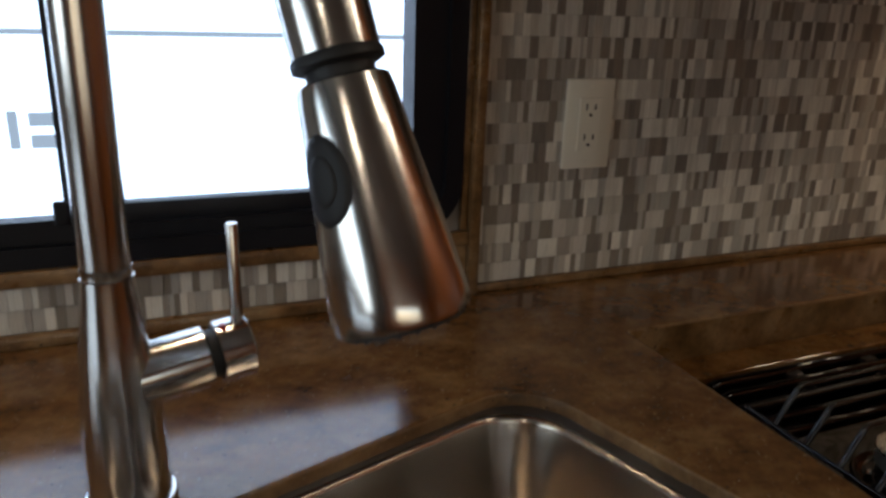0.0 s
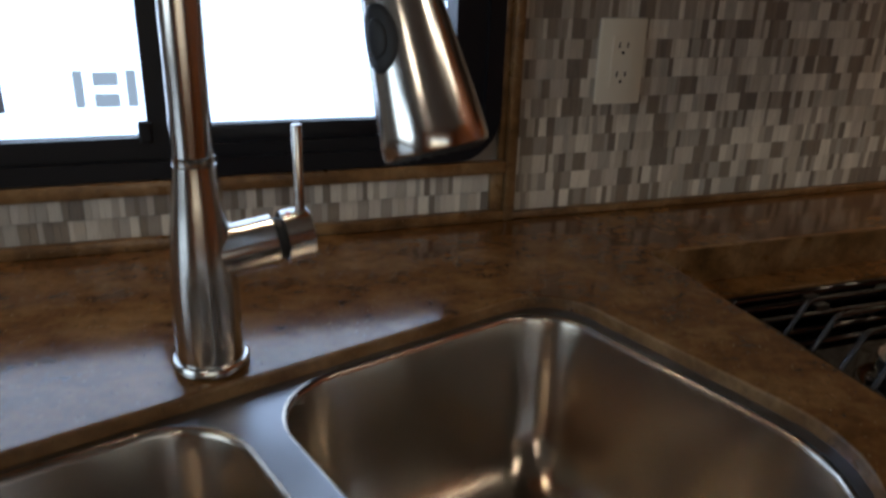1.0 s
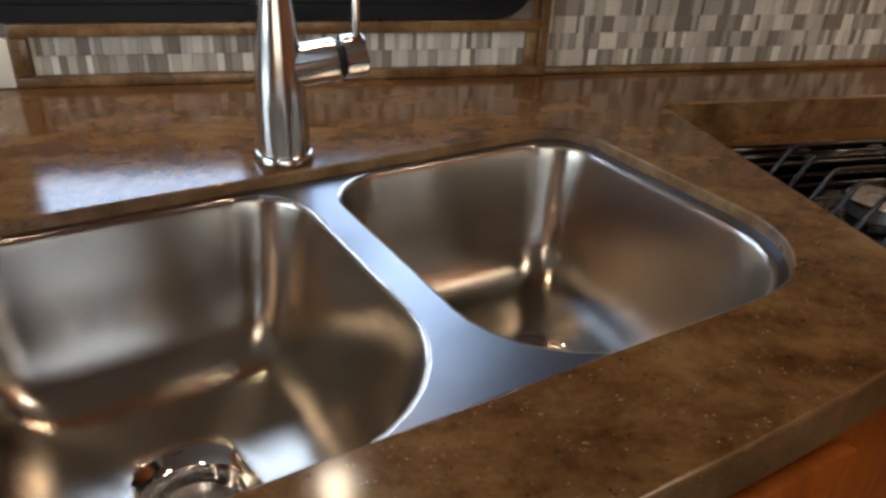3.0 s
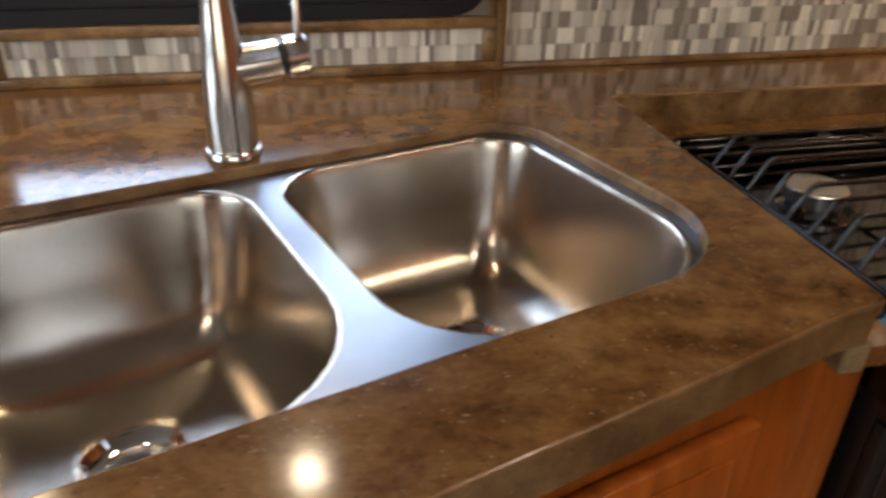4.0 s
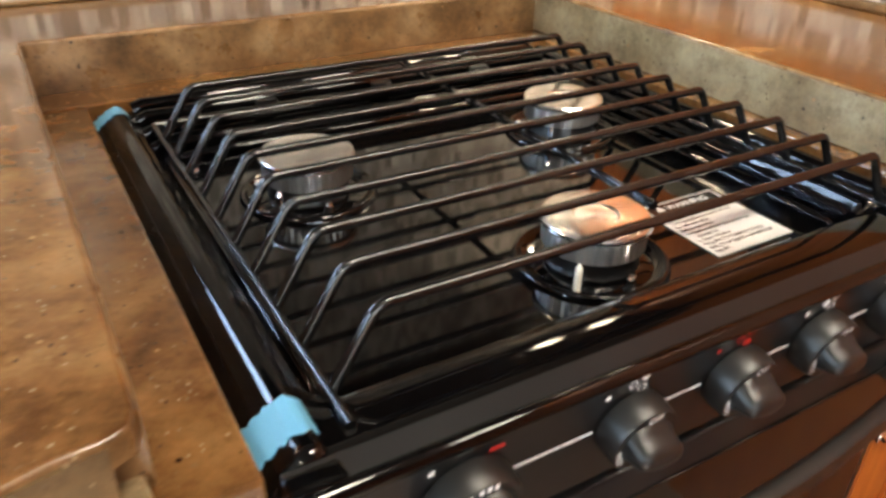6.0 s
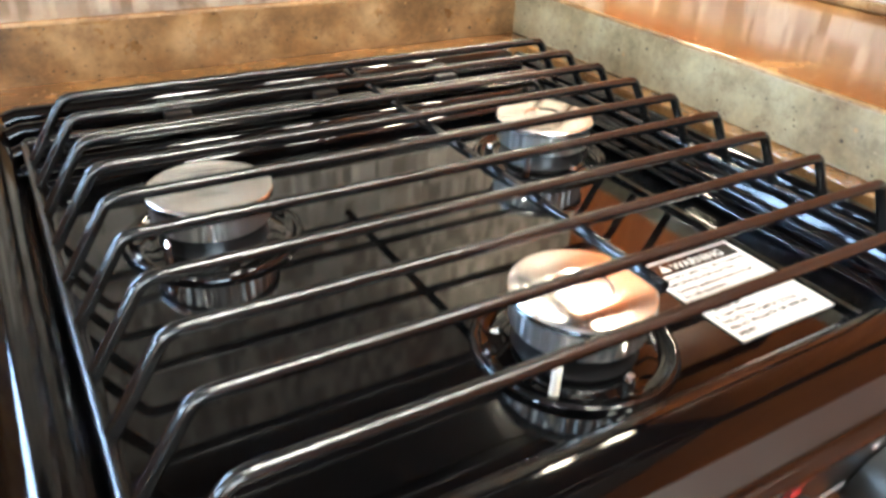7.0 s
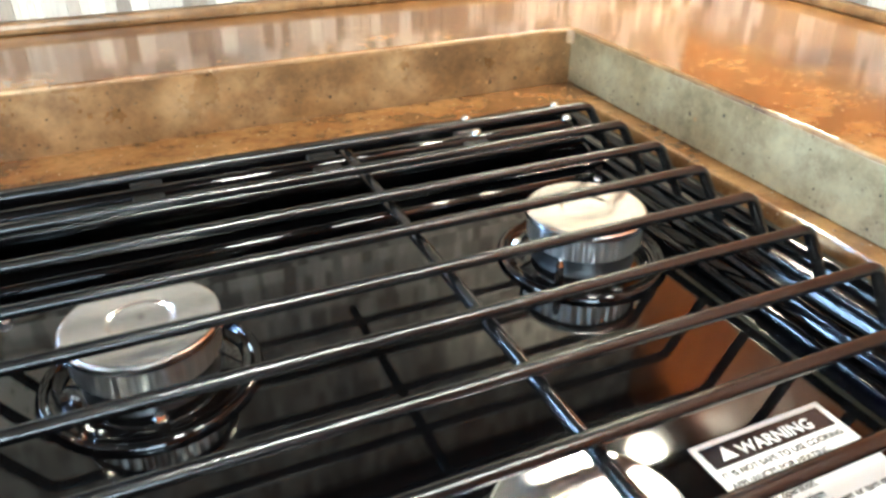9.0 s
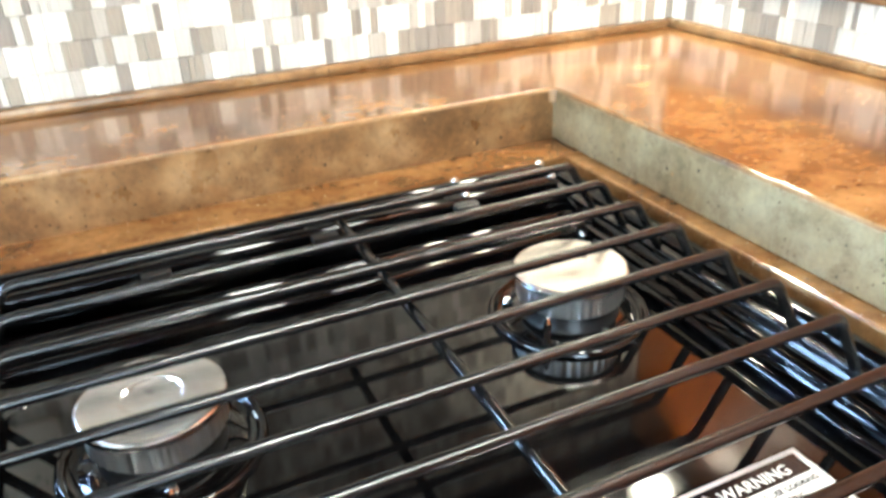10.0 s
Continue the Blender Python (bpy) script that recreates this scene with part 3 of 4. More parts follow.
def faucet():
    root = thing("faucet", (FX, FY, TOP), "brushed steel pull-down kitchen faucet standing behind the sink", "faucet")
    m = Matrix.Translation((FX, FY, TOP))
    part("base_ring", lathe([(0.031, 0.0005), (0.0325, 0.002), (0.0325, 0.008), (0.031, 0.010), (0.0285, 0.0105)], m, 40), STEEL_FAUCET, root, "", True)
    part("body", lathe([(0.0285, 0.0105), (0.0283, 0.03), (0.0278, 0.06), (0.0262, 0.09), (0.0235, 0.12), (0.0200, 0.15), (0.0178, 0.168), (0.0172, 0.1775)], m, 40), STEEL_FAUCET, root, "", True)
    part("collar", lathe([(0.0168, 0.1778), (0.0162, 0.1785), (0.0162, 0.1835), (0.0164, 0.1842)], m, 40), STEEL_FAUCET, root, "", True)
    axis = (SPRAY_T - SPRAY_B).normalized()
    stem = SPRAY_T + axis * 0.0065
    p0, p1, p2 = Vector((FX, FY, 1.085)), Vector((FX, FY, 1.31)), stem + axis * 0.04
    pts = [p0, Vector((FX, FY, 1.2))]
    for k in range(25):
        f = k / 24
        a, b, c, d = p1, p1 + Vector((0, 0, 0.17)), p2 + axis * 0.15, p2
        pts.append((1 - f) ** 3 * a + 3 * f * (1 - f) ** 2 * b + 3 * f * f * (1 - f) * c + f ** 3 * d)
    pts.append(stem)
    part("spout", tube(pts, 0.0160, 28), STEEL_FAUCET, root, "tall arched spout", True)
    handle_a, handle_b = Vector((FX + 0.012, FY + 0.001, 1.001)), Vector((FX + 0.062, FY + 0.008, 1.007))
    part("handle_arm", lathe([(0.0222, 0.0), (0.0222, 0.0475), (0.0206, 0.049)], along(handle_a, handle_b), 32), STEEL_FAUCET, root, "", True)
    e = handle_b + (handle_b - handle_a).normalized() * 0.0008
    part("gap_ring", lathe([(0.0180, -0.002), (0.0180, 0.004)], along(e, e + (handle_b - handle_a)), 32), RUBBER, root, "black gap ring", True)
    e2 = e + (handle_b - handle_a).normalized() * 0.0035
    part("handle_cap", lathe([(0.0206, 0.0), (0.0230, 0.0012), (0.0230, 0.0235), (0.0214, 0.025), (0.0, 0.0255)], along(e2, e2 + (handle_b - handle_a)), 32, None, False), STEEL_FAUCET, root, "", True)
    lv = Vector((FX + 0.082, FY + 0.008, 1.022))
    part("lever", lathe([(0.0046, 0.0), (0.0046, 0.081), (0.0040, 0.0825), (0.0, 0.0828)], along(lv, lv + Vector((0.0, 0.0, 1))), 20, None, False), STEEL_FAUCET, root, "slim steel lever", True)
    part("marker", lathe([(0.0024, 0.0), (0.002, 0.0006)], Matrix.Translation((FX + 0.071, FY + 0.002, 1.0315)), 12), RED_INK, root, "small red dot")
    # spray head
    ms = along(SPRAY_B, SPRAY_T)
    length = (SPRAY_T - SPRAY_B).length
    head = part("spray_head", lathe([(0.0235, 0.0), (0.0250, 0.0008), (0.0257, 0.003), (0.0254, 0.010), (0.0236, 0.028), (0.0204, 0.055), (0.0176, length - 0.006), (0.0166, length - 0.0008), (0.0155, length)], ms, 48), STEEL_FAUCET, root, "tapered steel spray head", True)
    part("spray_face", lathe([(0.0228, 0.0002), (0.0228, -0.0010), (0.0, -0.0012)], ms, 40, None, False), RUBBER, head, "dark spray plate", True)
    for k in range(20):
        a = 2 * math.pi * k / 20
        part("nozzle", lathe([(0.0011, 0.0), (0.0008, -0.0012)], ms @ Matrix.Translation((0.0200 * math.cos(a), 0.0200 * math.sin(a), -0.001)), 8), RUBBER, head)
    part("neck", lathe([(0.0125, 0.0), (0.0125, 0.012)], along(SPRAY_T - axis * 0.001, SPRAY_T + axis), 24), RUBBER, root, "black plastic neck", True)
    part("neck_ring", lathe([(0.0148, 0.0), (0.0168, 0.0010), (0.0168, 0.0036), (0.0160, 0.0048)], along(stem - axis * 0.002, stem + axis), 32), RUBBER, root, "black ring", True)
    # oval button on the side of the head
    eye = Vector((0.33, 0.30, 1.23))
    side = (eye - (SPRAY_B + axis * 0.066))
    side -= axis * side.dot(axis)
    side.normalize()
    turn = Matrix.Rotation(radians(-44), 3, axis)
    side = turn @ side
    tang = axis.cross(side)
    at = SPRAY_B + axis * 0.0545

    def pad(a, b, h, lift):
        rows = []
        for f, g in ((1.0, 0.0), (1.0, 0.45), (0.93, 0.8), (0.78, 1.0), (0.4, 1.05)):
            ring = []
            for k in range(32):
                an = 2 * math.pi * k / 32
                s, t = b * f * math.sin(an), a * f * math.cos(an)
                t_ang = t / 0.0207
                rad = 0.0207 - 0.105 * s + lift + g * h
                ring.append(at + axis * s + (math.cos(t_ang) * side + math.sin(t_ang) * tang) * rad)
            rows.append(ring)
        return loft(rows, False, True)

    part("button", pad(0.0112, 0.0158, 0.0018, -0.0010), RUBBER, head, "oval black rubber button", True, 70)
    part("button_inner", pad(0.0062, 0.0088, 0.0012, 0.0004), RUBBER, head, "raised oval centre", True, 70)


faucet()


# ---- gas range ----
SX0, SX1, SY0, SY1 = 0.924, 1.441, 0.538, 1.048
WELL = 0.816
SCREWS = [(1.322, 1.014, 0.8495), (1.322, 1.034, 0.8545), (1.405, 1.014, 0.8495), (1.405, 1.034, 0.8545), (1.392, 0.935, 0.8190), (1.384, 0.948, 0.8190), (1.396, 0.950, 0.8230), (0.985, 0.935, 0.8170), (0.972, 0.990, 0.8400)]
BURNERS = [(1.058, 0.853), (1.328, 0.868), (1.193, 0.659)]


def gas_range():
    root = thing("gas_range", (1.18, 0.79, 0.0), "black enamel three-burner gas range with oven set into the worktop", "range")
    # pan: outer skirt, rolled edge, sunken well with three dished burner seats
    rows = [(0, 0, 0, 0, 0.775, 0.012), (0, 0, 0, 0, 0.832, 0.012), (0.003, 0.003, 0.003, 0.003, 0.839, 0.012), (0.009, 0.009, 0.009, 0.009, 0.842, 0.012),
            (0.026, 0.026, 0.040, 0.022, 0.842, 0.012), (0.031, 0.031, 0.046, 0.025, 0.8405, 0.014)]
    for k in range(9):
        # short sides and a long cove at the back
        f = 1 - k / 8
        rows.append((0.048 - 0.014 * f, 0.048 - 0.014 * f, 0.066 - 0.017 * f, 0.118 - 0.090 * f, WELL + 0.0225 * f * f, 0.022 - 0.007 * f))
    rings = [round_rect(SX0 + a, SX1 - b, SY0 + c, SY1 - d, r, z) for a, b, c, d, z, r in rows]
    bm = loft(rings)
    dish = 0.056
    loops = [rings[-1]] + [[Vector((x + dish * math.cos(2 * math.pi * k / 40), y + dish * math.sin(2 * math.pi * k / 40), WELL)) for k in range(40)] for x, y in BURNERS]
    floor_bm = sheet(loops)
    for x, y in BURNERS:
        part("burner_dish", lathe([(dish, -0.0002), (dish - 0.0008, 0.0026), (dish - 0.0024, 0.0044), (dish - 0.0042, 0.0042), (dish - 0.0058, 0.0024), (dish - 0.0075, 0.0008), (dish - 0.012, 0.0002), (0.045, 0.0), (0.041, 0.0016), (0.036, 0.0030), (0.0, 0.0032)], Matrix.Translation((x, y, WELL)), 48, None, False), ENAMEL, root, "dished burner opening with a rolled lip", True, 70)
    bmesh.ops.remove_doubles(bm, verts=bm.verts[:], dist=1e-5)
    part("well_floor", floor_bm, ENAMEL, root, "flat glossy black enamel floor")
    part("cooktop", bm, ENAMEL, root, "glossy black enamel top with a sunken well", True, 50)
    # rolled rails along both sides
    outer = [(-0.0155, 0.826), (-0.0155, 0.8355)] + [(-0.0155 + 0.0180 * f, 0.8355 + 0.0130 * f + 0.0006 * 4 * f * (1 - f)) for f in [k / 8 for k in range(1, 9)]]
    outer += [(0.0075, 0.8493), (0.0115, 0.8480), (0.0140, 0.8440), (0.0145, 0.826)]
    for x, way in ((0.937, 1), (1.430, -1)):
        ends = ((0.546, 0.80, -0.006), (0.549, 0.95, -0.0015), (0.553, 1.0, 0.0), (0.556, 1.0, 0.0), (1.034, 1.0, 0.0), (1.037, 1.0, 0.0), (1.042, 0.86, -0.004))
        part("side_rail", loft([[Vector((x + way * a * k, y, b + dz)) for a, b in outer] for y, k, dz in ends], True, True), ENAMEL, root, "rounded glossy black rail", True, 60)
    for y, z, r in ((1.034, 0.8475, 0.0075), (1.014, 0.8440, 0.0060), (0.996, 0.8365, 0.0055), (0.978, 0.8285, 0.0050), (0.960, 0.8215, 0.0045)):
        part("back_rail", tube([(0.958, y, z - 0.003), (0.966, y, z), (1.400, y, z), (1.408, y, z - 0.003)], r, 18), ENAMEL, root, "glossy black ridge of the rear vent", True)
    for x in (1.075, 1.198, 1.318):
        for y, z in ((1.024, 0.8505), (1.005, 0.8465)):
            part("spacer", box(x - 0.010, x + 0.010, y - 0.006, y + 0.006, z - 0.006, z, 0.001), PANEL, root, "dull grey-black spacer between the ridges")
    for x, z in ((1.399, 0.8290), (1.389, 0.8195), (0.966, 0.8290)):
        part("inner_ridge", tube([(x, 0.604, z - 0.003), (x, 0.612, z), (x, 0.945, z), (x, 0.953, z - 0.003)], 0.0042, 14), ENAMEL, root, "pressed ridge along the well's side", True)
    wrap = [(a - 0.0006, b + 0.0007) for a, b in outer[1:-2]] + [(0.0150, 0.8440)]
    for y, w in ((0.575, 0.013), (1.026, 0.010)):
        skin = [[Vector((0.937 + a + t, y + s * (w + 0.0015 * math.sin(40 * i)), b - t)) for i, (a, b) in enumerate(wrap)] for s, t in ((-1, 0.0006), (-1, 0.0), (1, 0.0), (1, 0.0006))]
        part("tape", loft(skin, False, False, False), TAPE, root, "strip of blue painter's tape")
    for x, y, z in SCREWS:
        part("pan_screw", lathe([(0.0042, 0.0), (0.0042, 0.0016), (0.0030, 0.0030), (0.0, 0.0033)], Matrix.Translation((x, y, z)), 14, None, False), CHROME, root, "small bright screw", True)
    # burners
    for x, y in BURNERS:
        m = Matrix.Translation((x, y, 0))
        flute = []
        for z, r, deep in ((0.8310, 0.0300, 0.0), (0.8316, 0.0352, 0.0), (0.8326, 0.0364, 0.0014), (0.8448, 0.0364, 0.0014), (0.8462, 0.0362, 0.0), (0.8472, 0.0330, 0.0)):
            flute.append([Vector((x + (r - deep * (q % 4 // 2)) * math.cos(2 * math.pi * q / 144), y + (r - deep * (q % 4 // 2)) * math.sin(2 * math.pi * q / 144), z)) for q in range(144)])
        b = part("burner", loft(flute, True, True), ALU, root, "fluted aluminium burner head", True, 30)
        # Black colour here stands for the shade under the burner head.
        part("throat", lathe([(0.0340, 0.8190), (0.0325, 0.8215), (0.0310, 0.8309)], m, 32), PANEL, b, "burner throat coloured black for the shade under the head", True)
        part("cap", lathe([(0.0, 0.8516), (0.0150, 0.8516), (0.0164, 0.8526), (0.0178, 0.8526), (0.0368, 0.8524), (0.0378, 0.8520), (0.0385, 0.8512), (0.0387, 0.8502), (0.0387, 0.8478), (0.0380, 0.8470), (0.0340, 0.8468)], m, 64, None, False), CAP, b, "bright machined metal burner cap", True, 16)
        for k in range(3):
            a = radians(30 + 120 * k)
            p = Vector((x + 0.042 * math.cos(a), y + 0.042 * math.sin(a), 0.8165))
            part("screw", lathe([(0.0035, 0), (0.0035, 0.007), (0.0022, 0.009)], Matrix.Translation(p), 12), CHROME, b)
        part("igniter", lathe([(0.0026, 0.8160), (0.0026, 0.832), (0.0012, 0.836)], Matrix.Translation((x - 0.034, y - 0.027, 0)), 12), IVORY if y < 0.7 else CHROME, b, "slim igniter post")
    # warning labels
    lab = part("warning_label", loft([round_rect(1.276, 1.356, 0.616, 0.700, 0.001, WELL + 0.0006), round_rect(1.276, 1.356, 0.616, 0.700, 0.001, WELL + 0.0010)], True, True), PAPER, root, "white printed warning label with a black heading")
    z = WELL + 0.0014
    part("heading", box(1.2795, 1.3525, 0.6845, 0.6970, WELL + 0.0009, WELL + 0.0013), INK, lab)
    words("heading_text", "WARNING", 0.0092, Matrix.Translation((1.297, 0.6867, z + 0.0003)), PAPER, lab)
    tri = bmesh.new()
    tri.faces.new([tri.verts.new(p) for p in ((1.286, 0.6870, z + 0.0003), (1.295, 0.6870, z + 0.0003), (1.2905, 0.6950, z + 0.0003))])
    part("heading_mark", tri, PAPER, lab)
    words("text_line", "IT IS NOT SAFE TO USE COOKING", 0.0047, Matrix.Translation((1.2790, 0.6785, z)), INK, lab)
    words("text_line", "APPLIANCES FOR HEATING.", 0.0047, Matrix.Translation((1.2790, 0.6725, z)), INK, lab)
    for k, line in enumerate(("Cooking appliances need fresh air", "for safe operation.", "Before operation:", "1. Open overhead vent or turn on", "    exhaust fan.", "2. Open Window", "FAILURE TO COMPLY COULD", "RESULT IN DEATH OR SERIOUS", "INJURY.")):
        words("text_line", line, 0.0048, Matrix.Translation((1.2790, 0.6660 - 0.0057 * k, z)), INK, lab)
    # control panel, leaning back a little
    lean = Matrix.Translation((0, 0.5275, 0.840)) @ Matrix.Rotation(radians(9), 4, "X")
    panel = part("control_panel", loft([[lean @ Vector(p) for p in ring] for ring in (
        [(SX0 + 0.004, 0.0, 0.0), (SX1 - 0.004, 0.0, 0.0), (SX1 - 0.004, 0.0, -0.085), (SX0 + 0.004, 0.0, -0.085)],
        [(SX0 + 0.004, 0.02, 0.002), (SX1 - 0.004, 0.02, 0.002), (SX1 - 0.004, 0.02, -0.085), (SX0 + 0.004, 0.02, -0.085)])], True, True), PANEL, root, "satin black control panel")
    part("panel_lip", tube([(SX0 + 0.006, 0.5315, 0.8385), (SX1 - 0.006, 0.5315, 0.8385)], 0.0048, 14), ENAMEL, root, "glossy rolled lip", True)
    part("corner_clip", box(SX0 + 0.003, SX0 + 0.03, 0.532, 0.548, 0.836, 0.8445, 0.002), ENAMEL, root, "", True)

    def on(x, h, d=0.0006):
        """A place on the panel: x, height below its top, distance in front."""
        return lean @ Vector((x, -d, h))

    def flat(x, h, w, hh, mat, name="print", par=panel):
        bm = bmesh.new()
        bm.faces.new([bm.verts.new(on(a, b)) for a, b in ((x, h), (x + w, h), (x + w, h + hh), (x, h + hh))])
        return part(name, bm, mat, par)

    knobs = [(1.011, 1.06), (1.115, 0.92), (1.196, 0.92), (1.272, 0.92), (1.352, 0.92)]
    prev = 0.937
    for x, _ in knobs:
        flat(prev, -0.0365, x - 0.024 - prev, 0.0022, WHITE_INK, "stripe")
        prev = x + 0.024
    # plain mark beside the oven knob
    bm = bmesh.new()
    for poly in ([(0.938, -0.035), (0.943, -0.035), (0.952, -0.019), (0.957, -0.019), (0.955, -0.015), (0.948, -0.015)],
                 [(0.955, -0.016), (0.959, -0.016), (0.968, -0.031), (0.963, -0.031)]):
        bm.faces.new([bm.verts.new(on(a, b, 0.0007)) for a, b in poly])
    bm.faces.new([bm.verts.new(on(0.953 + 0.0045 * math.cos(a), -0.0285 + 0.0045 * math.sin(a), 0.0008)) for a in [radians(20 * k) for k in range(18)]])
    part("emblem", bm, WHITE_INK, panel, "plain white emblem")
    for i, (x, s) in enumerate(knobs):
        c, tip = on(x, -0.036, 0.0), on(x, -0.036, 1.0)
        m = along(c, tip)
        k = part("knob", lathe([(0.0240 * s, 0.001), (0.0244 * s, 0.004), (0.0238 * s, 0.0145), (0.0226 * s, 0.0168), (0.0, 0.0175)], m, 36, None, False), PLASTIC, root, "black plastic control knob", True)
        yaw = Matrix.Rotation(radians(125 if i == 0 else 78), 4, "Z")
        ring = [(math.copysign(abs(math.cos(q)) ** 0.85, math.cos(q)), math.copysign(abs(math.sin(q)) ** 0.85, math.sin(q))) for q in [2 * math.pi * j / 32 for j in range(32)]]
        bulb = ((0.0150, 0.0188, 0.0160), (0.0146, 0.0188, 0.0180), (0.0124, 0.0186, 0.0205), (0.0108, 0.0182, 0.0240), (0.0098, 0.0176, 0.0275), (0.0086, 0.0166, 0.0300), (0.0064, 0.0142, 0.0316), (0.0034, 0.0100, 0.0322))
        grip = loft([[m @ yaw @ Vector((px * w * s, py * l * s, hz)) for px, py in ring] for w, l, hz in bulb], True, True)
        part("grip", grip, PLASTIC, k, "", True)
        face = Matrix.Translation(on(x, -0.036, 0.0180)) @ Matrix.Rotation(radians(90 + 9), 4, "X")
        if i:
            for txt, a in (("OFF", 90), ("LOW", 195)):
                words("dial_text", txt, 0.0058, face @ Matrix.Rotation(radians(a - 90), 4, "Z") @ Matrix.Translation((0, 0.0165, 0.0)), WHITE_INK, k, "CENTER")
        else:
            for a in (78, 88, 98, 112, 122, 132, 142, 176, 188, 200):
                bmx = bmesh.new()
                bmx.faces.new([bmx.verts.new(face @ Matrix.Rotation(radians(a - 90), 4, "Z") @ Vector(p)) for p in ((-0.0016, 0.0222, 0.0002), (0.0010, 0.0222, 0.0002), (0.0010, 0.0258, 0.0000), (-0.0016, 0.0258, 0.0000))])
                part("dial_mark", bmx, WHITE_INK, k)
        flat(x - 0.022, -0.012, 0.0035, 0.0035, WHITE_INK if i != 2 else RED_INK)
        for j, (dx, dh) in enumerate(((-0.004, 0.0), (0.004, 0.0035), (0.0035, -0.005))):
            mm = along(on(x + dx, -0.0075 + dh, 0.0003), on(x + dx, -0.0075 + dh, 1))
            if i:
                part("burner_mark", lathe([(0.0030, 0.0), (0.0030, 0.0003)] if j == i % 3 else [(0.0030, 0.0003), (0.0022, 0.0003)], mm, 16, None, j == i % 3), RED_INK if i == 2 else WHITE_INK, panel)
    flat(1.022, -0.0125, 0.009, 0.003, RED_INK)
    # oven front
    part("oven_body", box(SX0 + 0.006, SX1 - 0.006, 0.556, SY1 - 0.01, 0.06, 0.774), PLASTIC, root, "black steel oven body")
    door = part("oven_door", box(SX0 + 0.006, SX1 - 0.006, 0.540, 0.5555, 0.20, 0.748, 0.004), PLASTIC, root, "black oven door", True)
    part("door_glass", box(SX0 + 0.02, SX1 - 0.02, 0.5375, 0.5405, 0.24, 0.722, 0.001), GLASS_DARK, door, "dark reflecting oven glass")
    pts = []
    for k in range(25):
        f = k / 24
        pts.append((SX0 + 0.02 + f * (SX1 - SX0 - 0.04), 0.517 - 0.022 * math.sin(math.pi * f), 0.722))
    prof = [(-0.006, 0.007), (-0.003, 0.009), (0.004, 0.009), (0.007, 0.006), (0.007, -0.006), (0.004, -0.009), (-0.003, -0.009), (-0.006, -0.007)]
    bm = loft([[Vector((x, y + a, z + b)) for a, b in prof] for x, y, z in pts], True, True)
    part("door_handle", bm, PLASTIC, door, "bowed black door handle", True)
    for x in (SX0 + 0.03, SX1 - 0.03):
        part("handle_post", box(x - 0.01, x + 0.01, 0.519, 0.5405, 0.712, 0.734, 0.002), PLASTIC, door)
    part("lower_drawer", box(SX0 + 0.006, SX1 - 0.006, 0.541, 0.5555, 0.06, 0.19, 0.004), PLASTIC, root)


gas_range()


def grate():
    root = thing("grate", (1.187, 0.78, 0.83), "black enamelled wire grate of ten bent bars over the burners", "grate")
    for k in range(10):
        y = 0.587 + 0.0402 * k
        pts = rounded([(0.967, y, 0.843), (0.994, y, 0.886), (1.379, y, 0.886), (1.402, y, 0.848)], (0.006, 0.005), 6)
        part("bar", tube(pts, 0.0032, 12), BAR, root, "", True)
    part("cross_bar", tube([(1.196, 0.612, 0.8790), (1.196, 0.958, 0.8797)], 0.0032, 12), BAR, root, "", True)
    for x in (0.9665, 1.403):
        part("side_bar", tube([(x, 0.560, 0.8445), (x, 0.985, 0.8445)], 0.0028, 12), BAR, root, "", True)
    for y in (0.985,):
        part("end_bar", tube([(0.9665, y, 0.8445), (1.403, y, 0.8445)], 0.0036, 12), BAR, root, "", True)


grate()


# ---- cabinets ----
def cabinet(name, a, b, z1, label, split):
    """A cherry base unit whose front runs from a to b."""
    a, b = Vector((*a, 0)), Vector((*b, 0))
    root = thing(name, ((a.x + b.x) / 2, (a.y + b.y) / 2, 0), label, "cabinet")
    d = (b - a).normalized()
    nrm = Vector((d.y, -d.x, 0))
    length = (b - a).length

    def board(s0, s1, t0, t1, zz0, zz1, bev=0.002):
        bm = box(s0, s1, -t1, -t0, zz0, zz1, bev)
        m = Matrix(((d.x, -nrm.x, 0, a.x), (d.y, -nrm.y, 0, a.y), (0, 0, 1, 0), (0, 0, 0, 1)))
        bmesh.ops.transform(bm, matrix=m, verts=bm.verts[:])
        return bm

    part("face_frame", board(0, length, -0.02, 0, 0.0, z1), WOOD, root, "", True)
    for s0, s1 in split:
        dr = part("drawer_front", board(s0, s1, 0.0005, 0.0175, z1 - 0.165, z1 - 0.035, 0.004), WOOD, root, "", True)
        part("drawer_panel", board(s0 + 0.03, s1 - 0.03, 0.0180, 0.0215, z1 - 0.140, z1 - 0.060, 0.003), WOOD, dr, "", True)
        do = part("door", board(s0, s1, 0.0005, 0.0175, 0.10, z1 - 0.185, 0.004), WOOD, root, "", True)
        part("door_panel", board(s0 + 0.055, s1 - 0.055, 0.0180, 0.0225, 0.155, z1 - 0.24, 0.004), WOOD, do, "", True)
        for zz in (z1 - 0.10, z1 - 0.23):
            part("pull", board((s0 + s1) / 2 - 0.03, (s0 + s1) / 2 + 0.03, 0.026, 0.034, zz - 0.004, zz + 0.004, 0.003), CHROME, dr if zz > z1 - 0.2 else do, "small chrome pull", True)


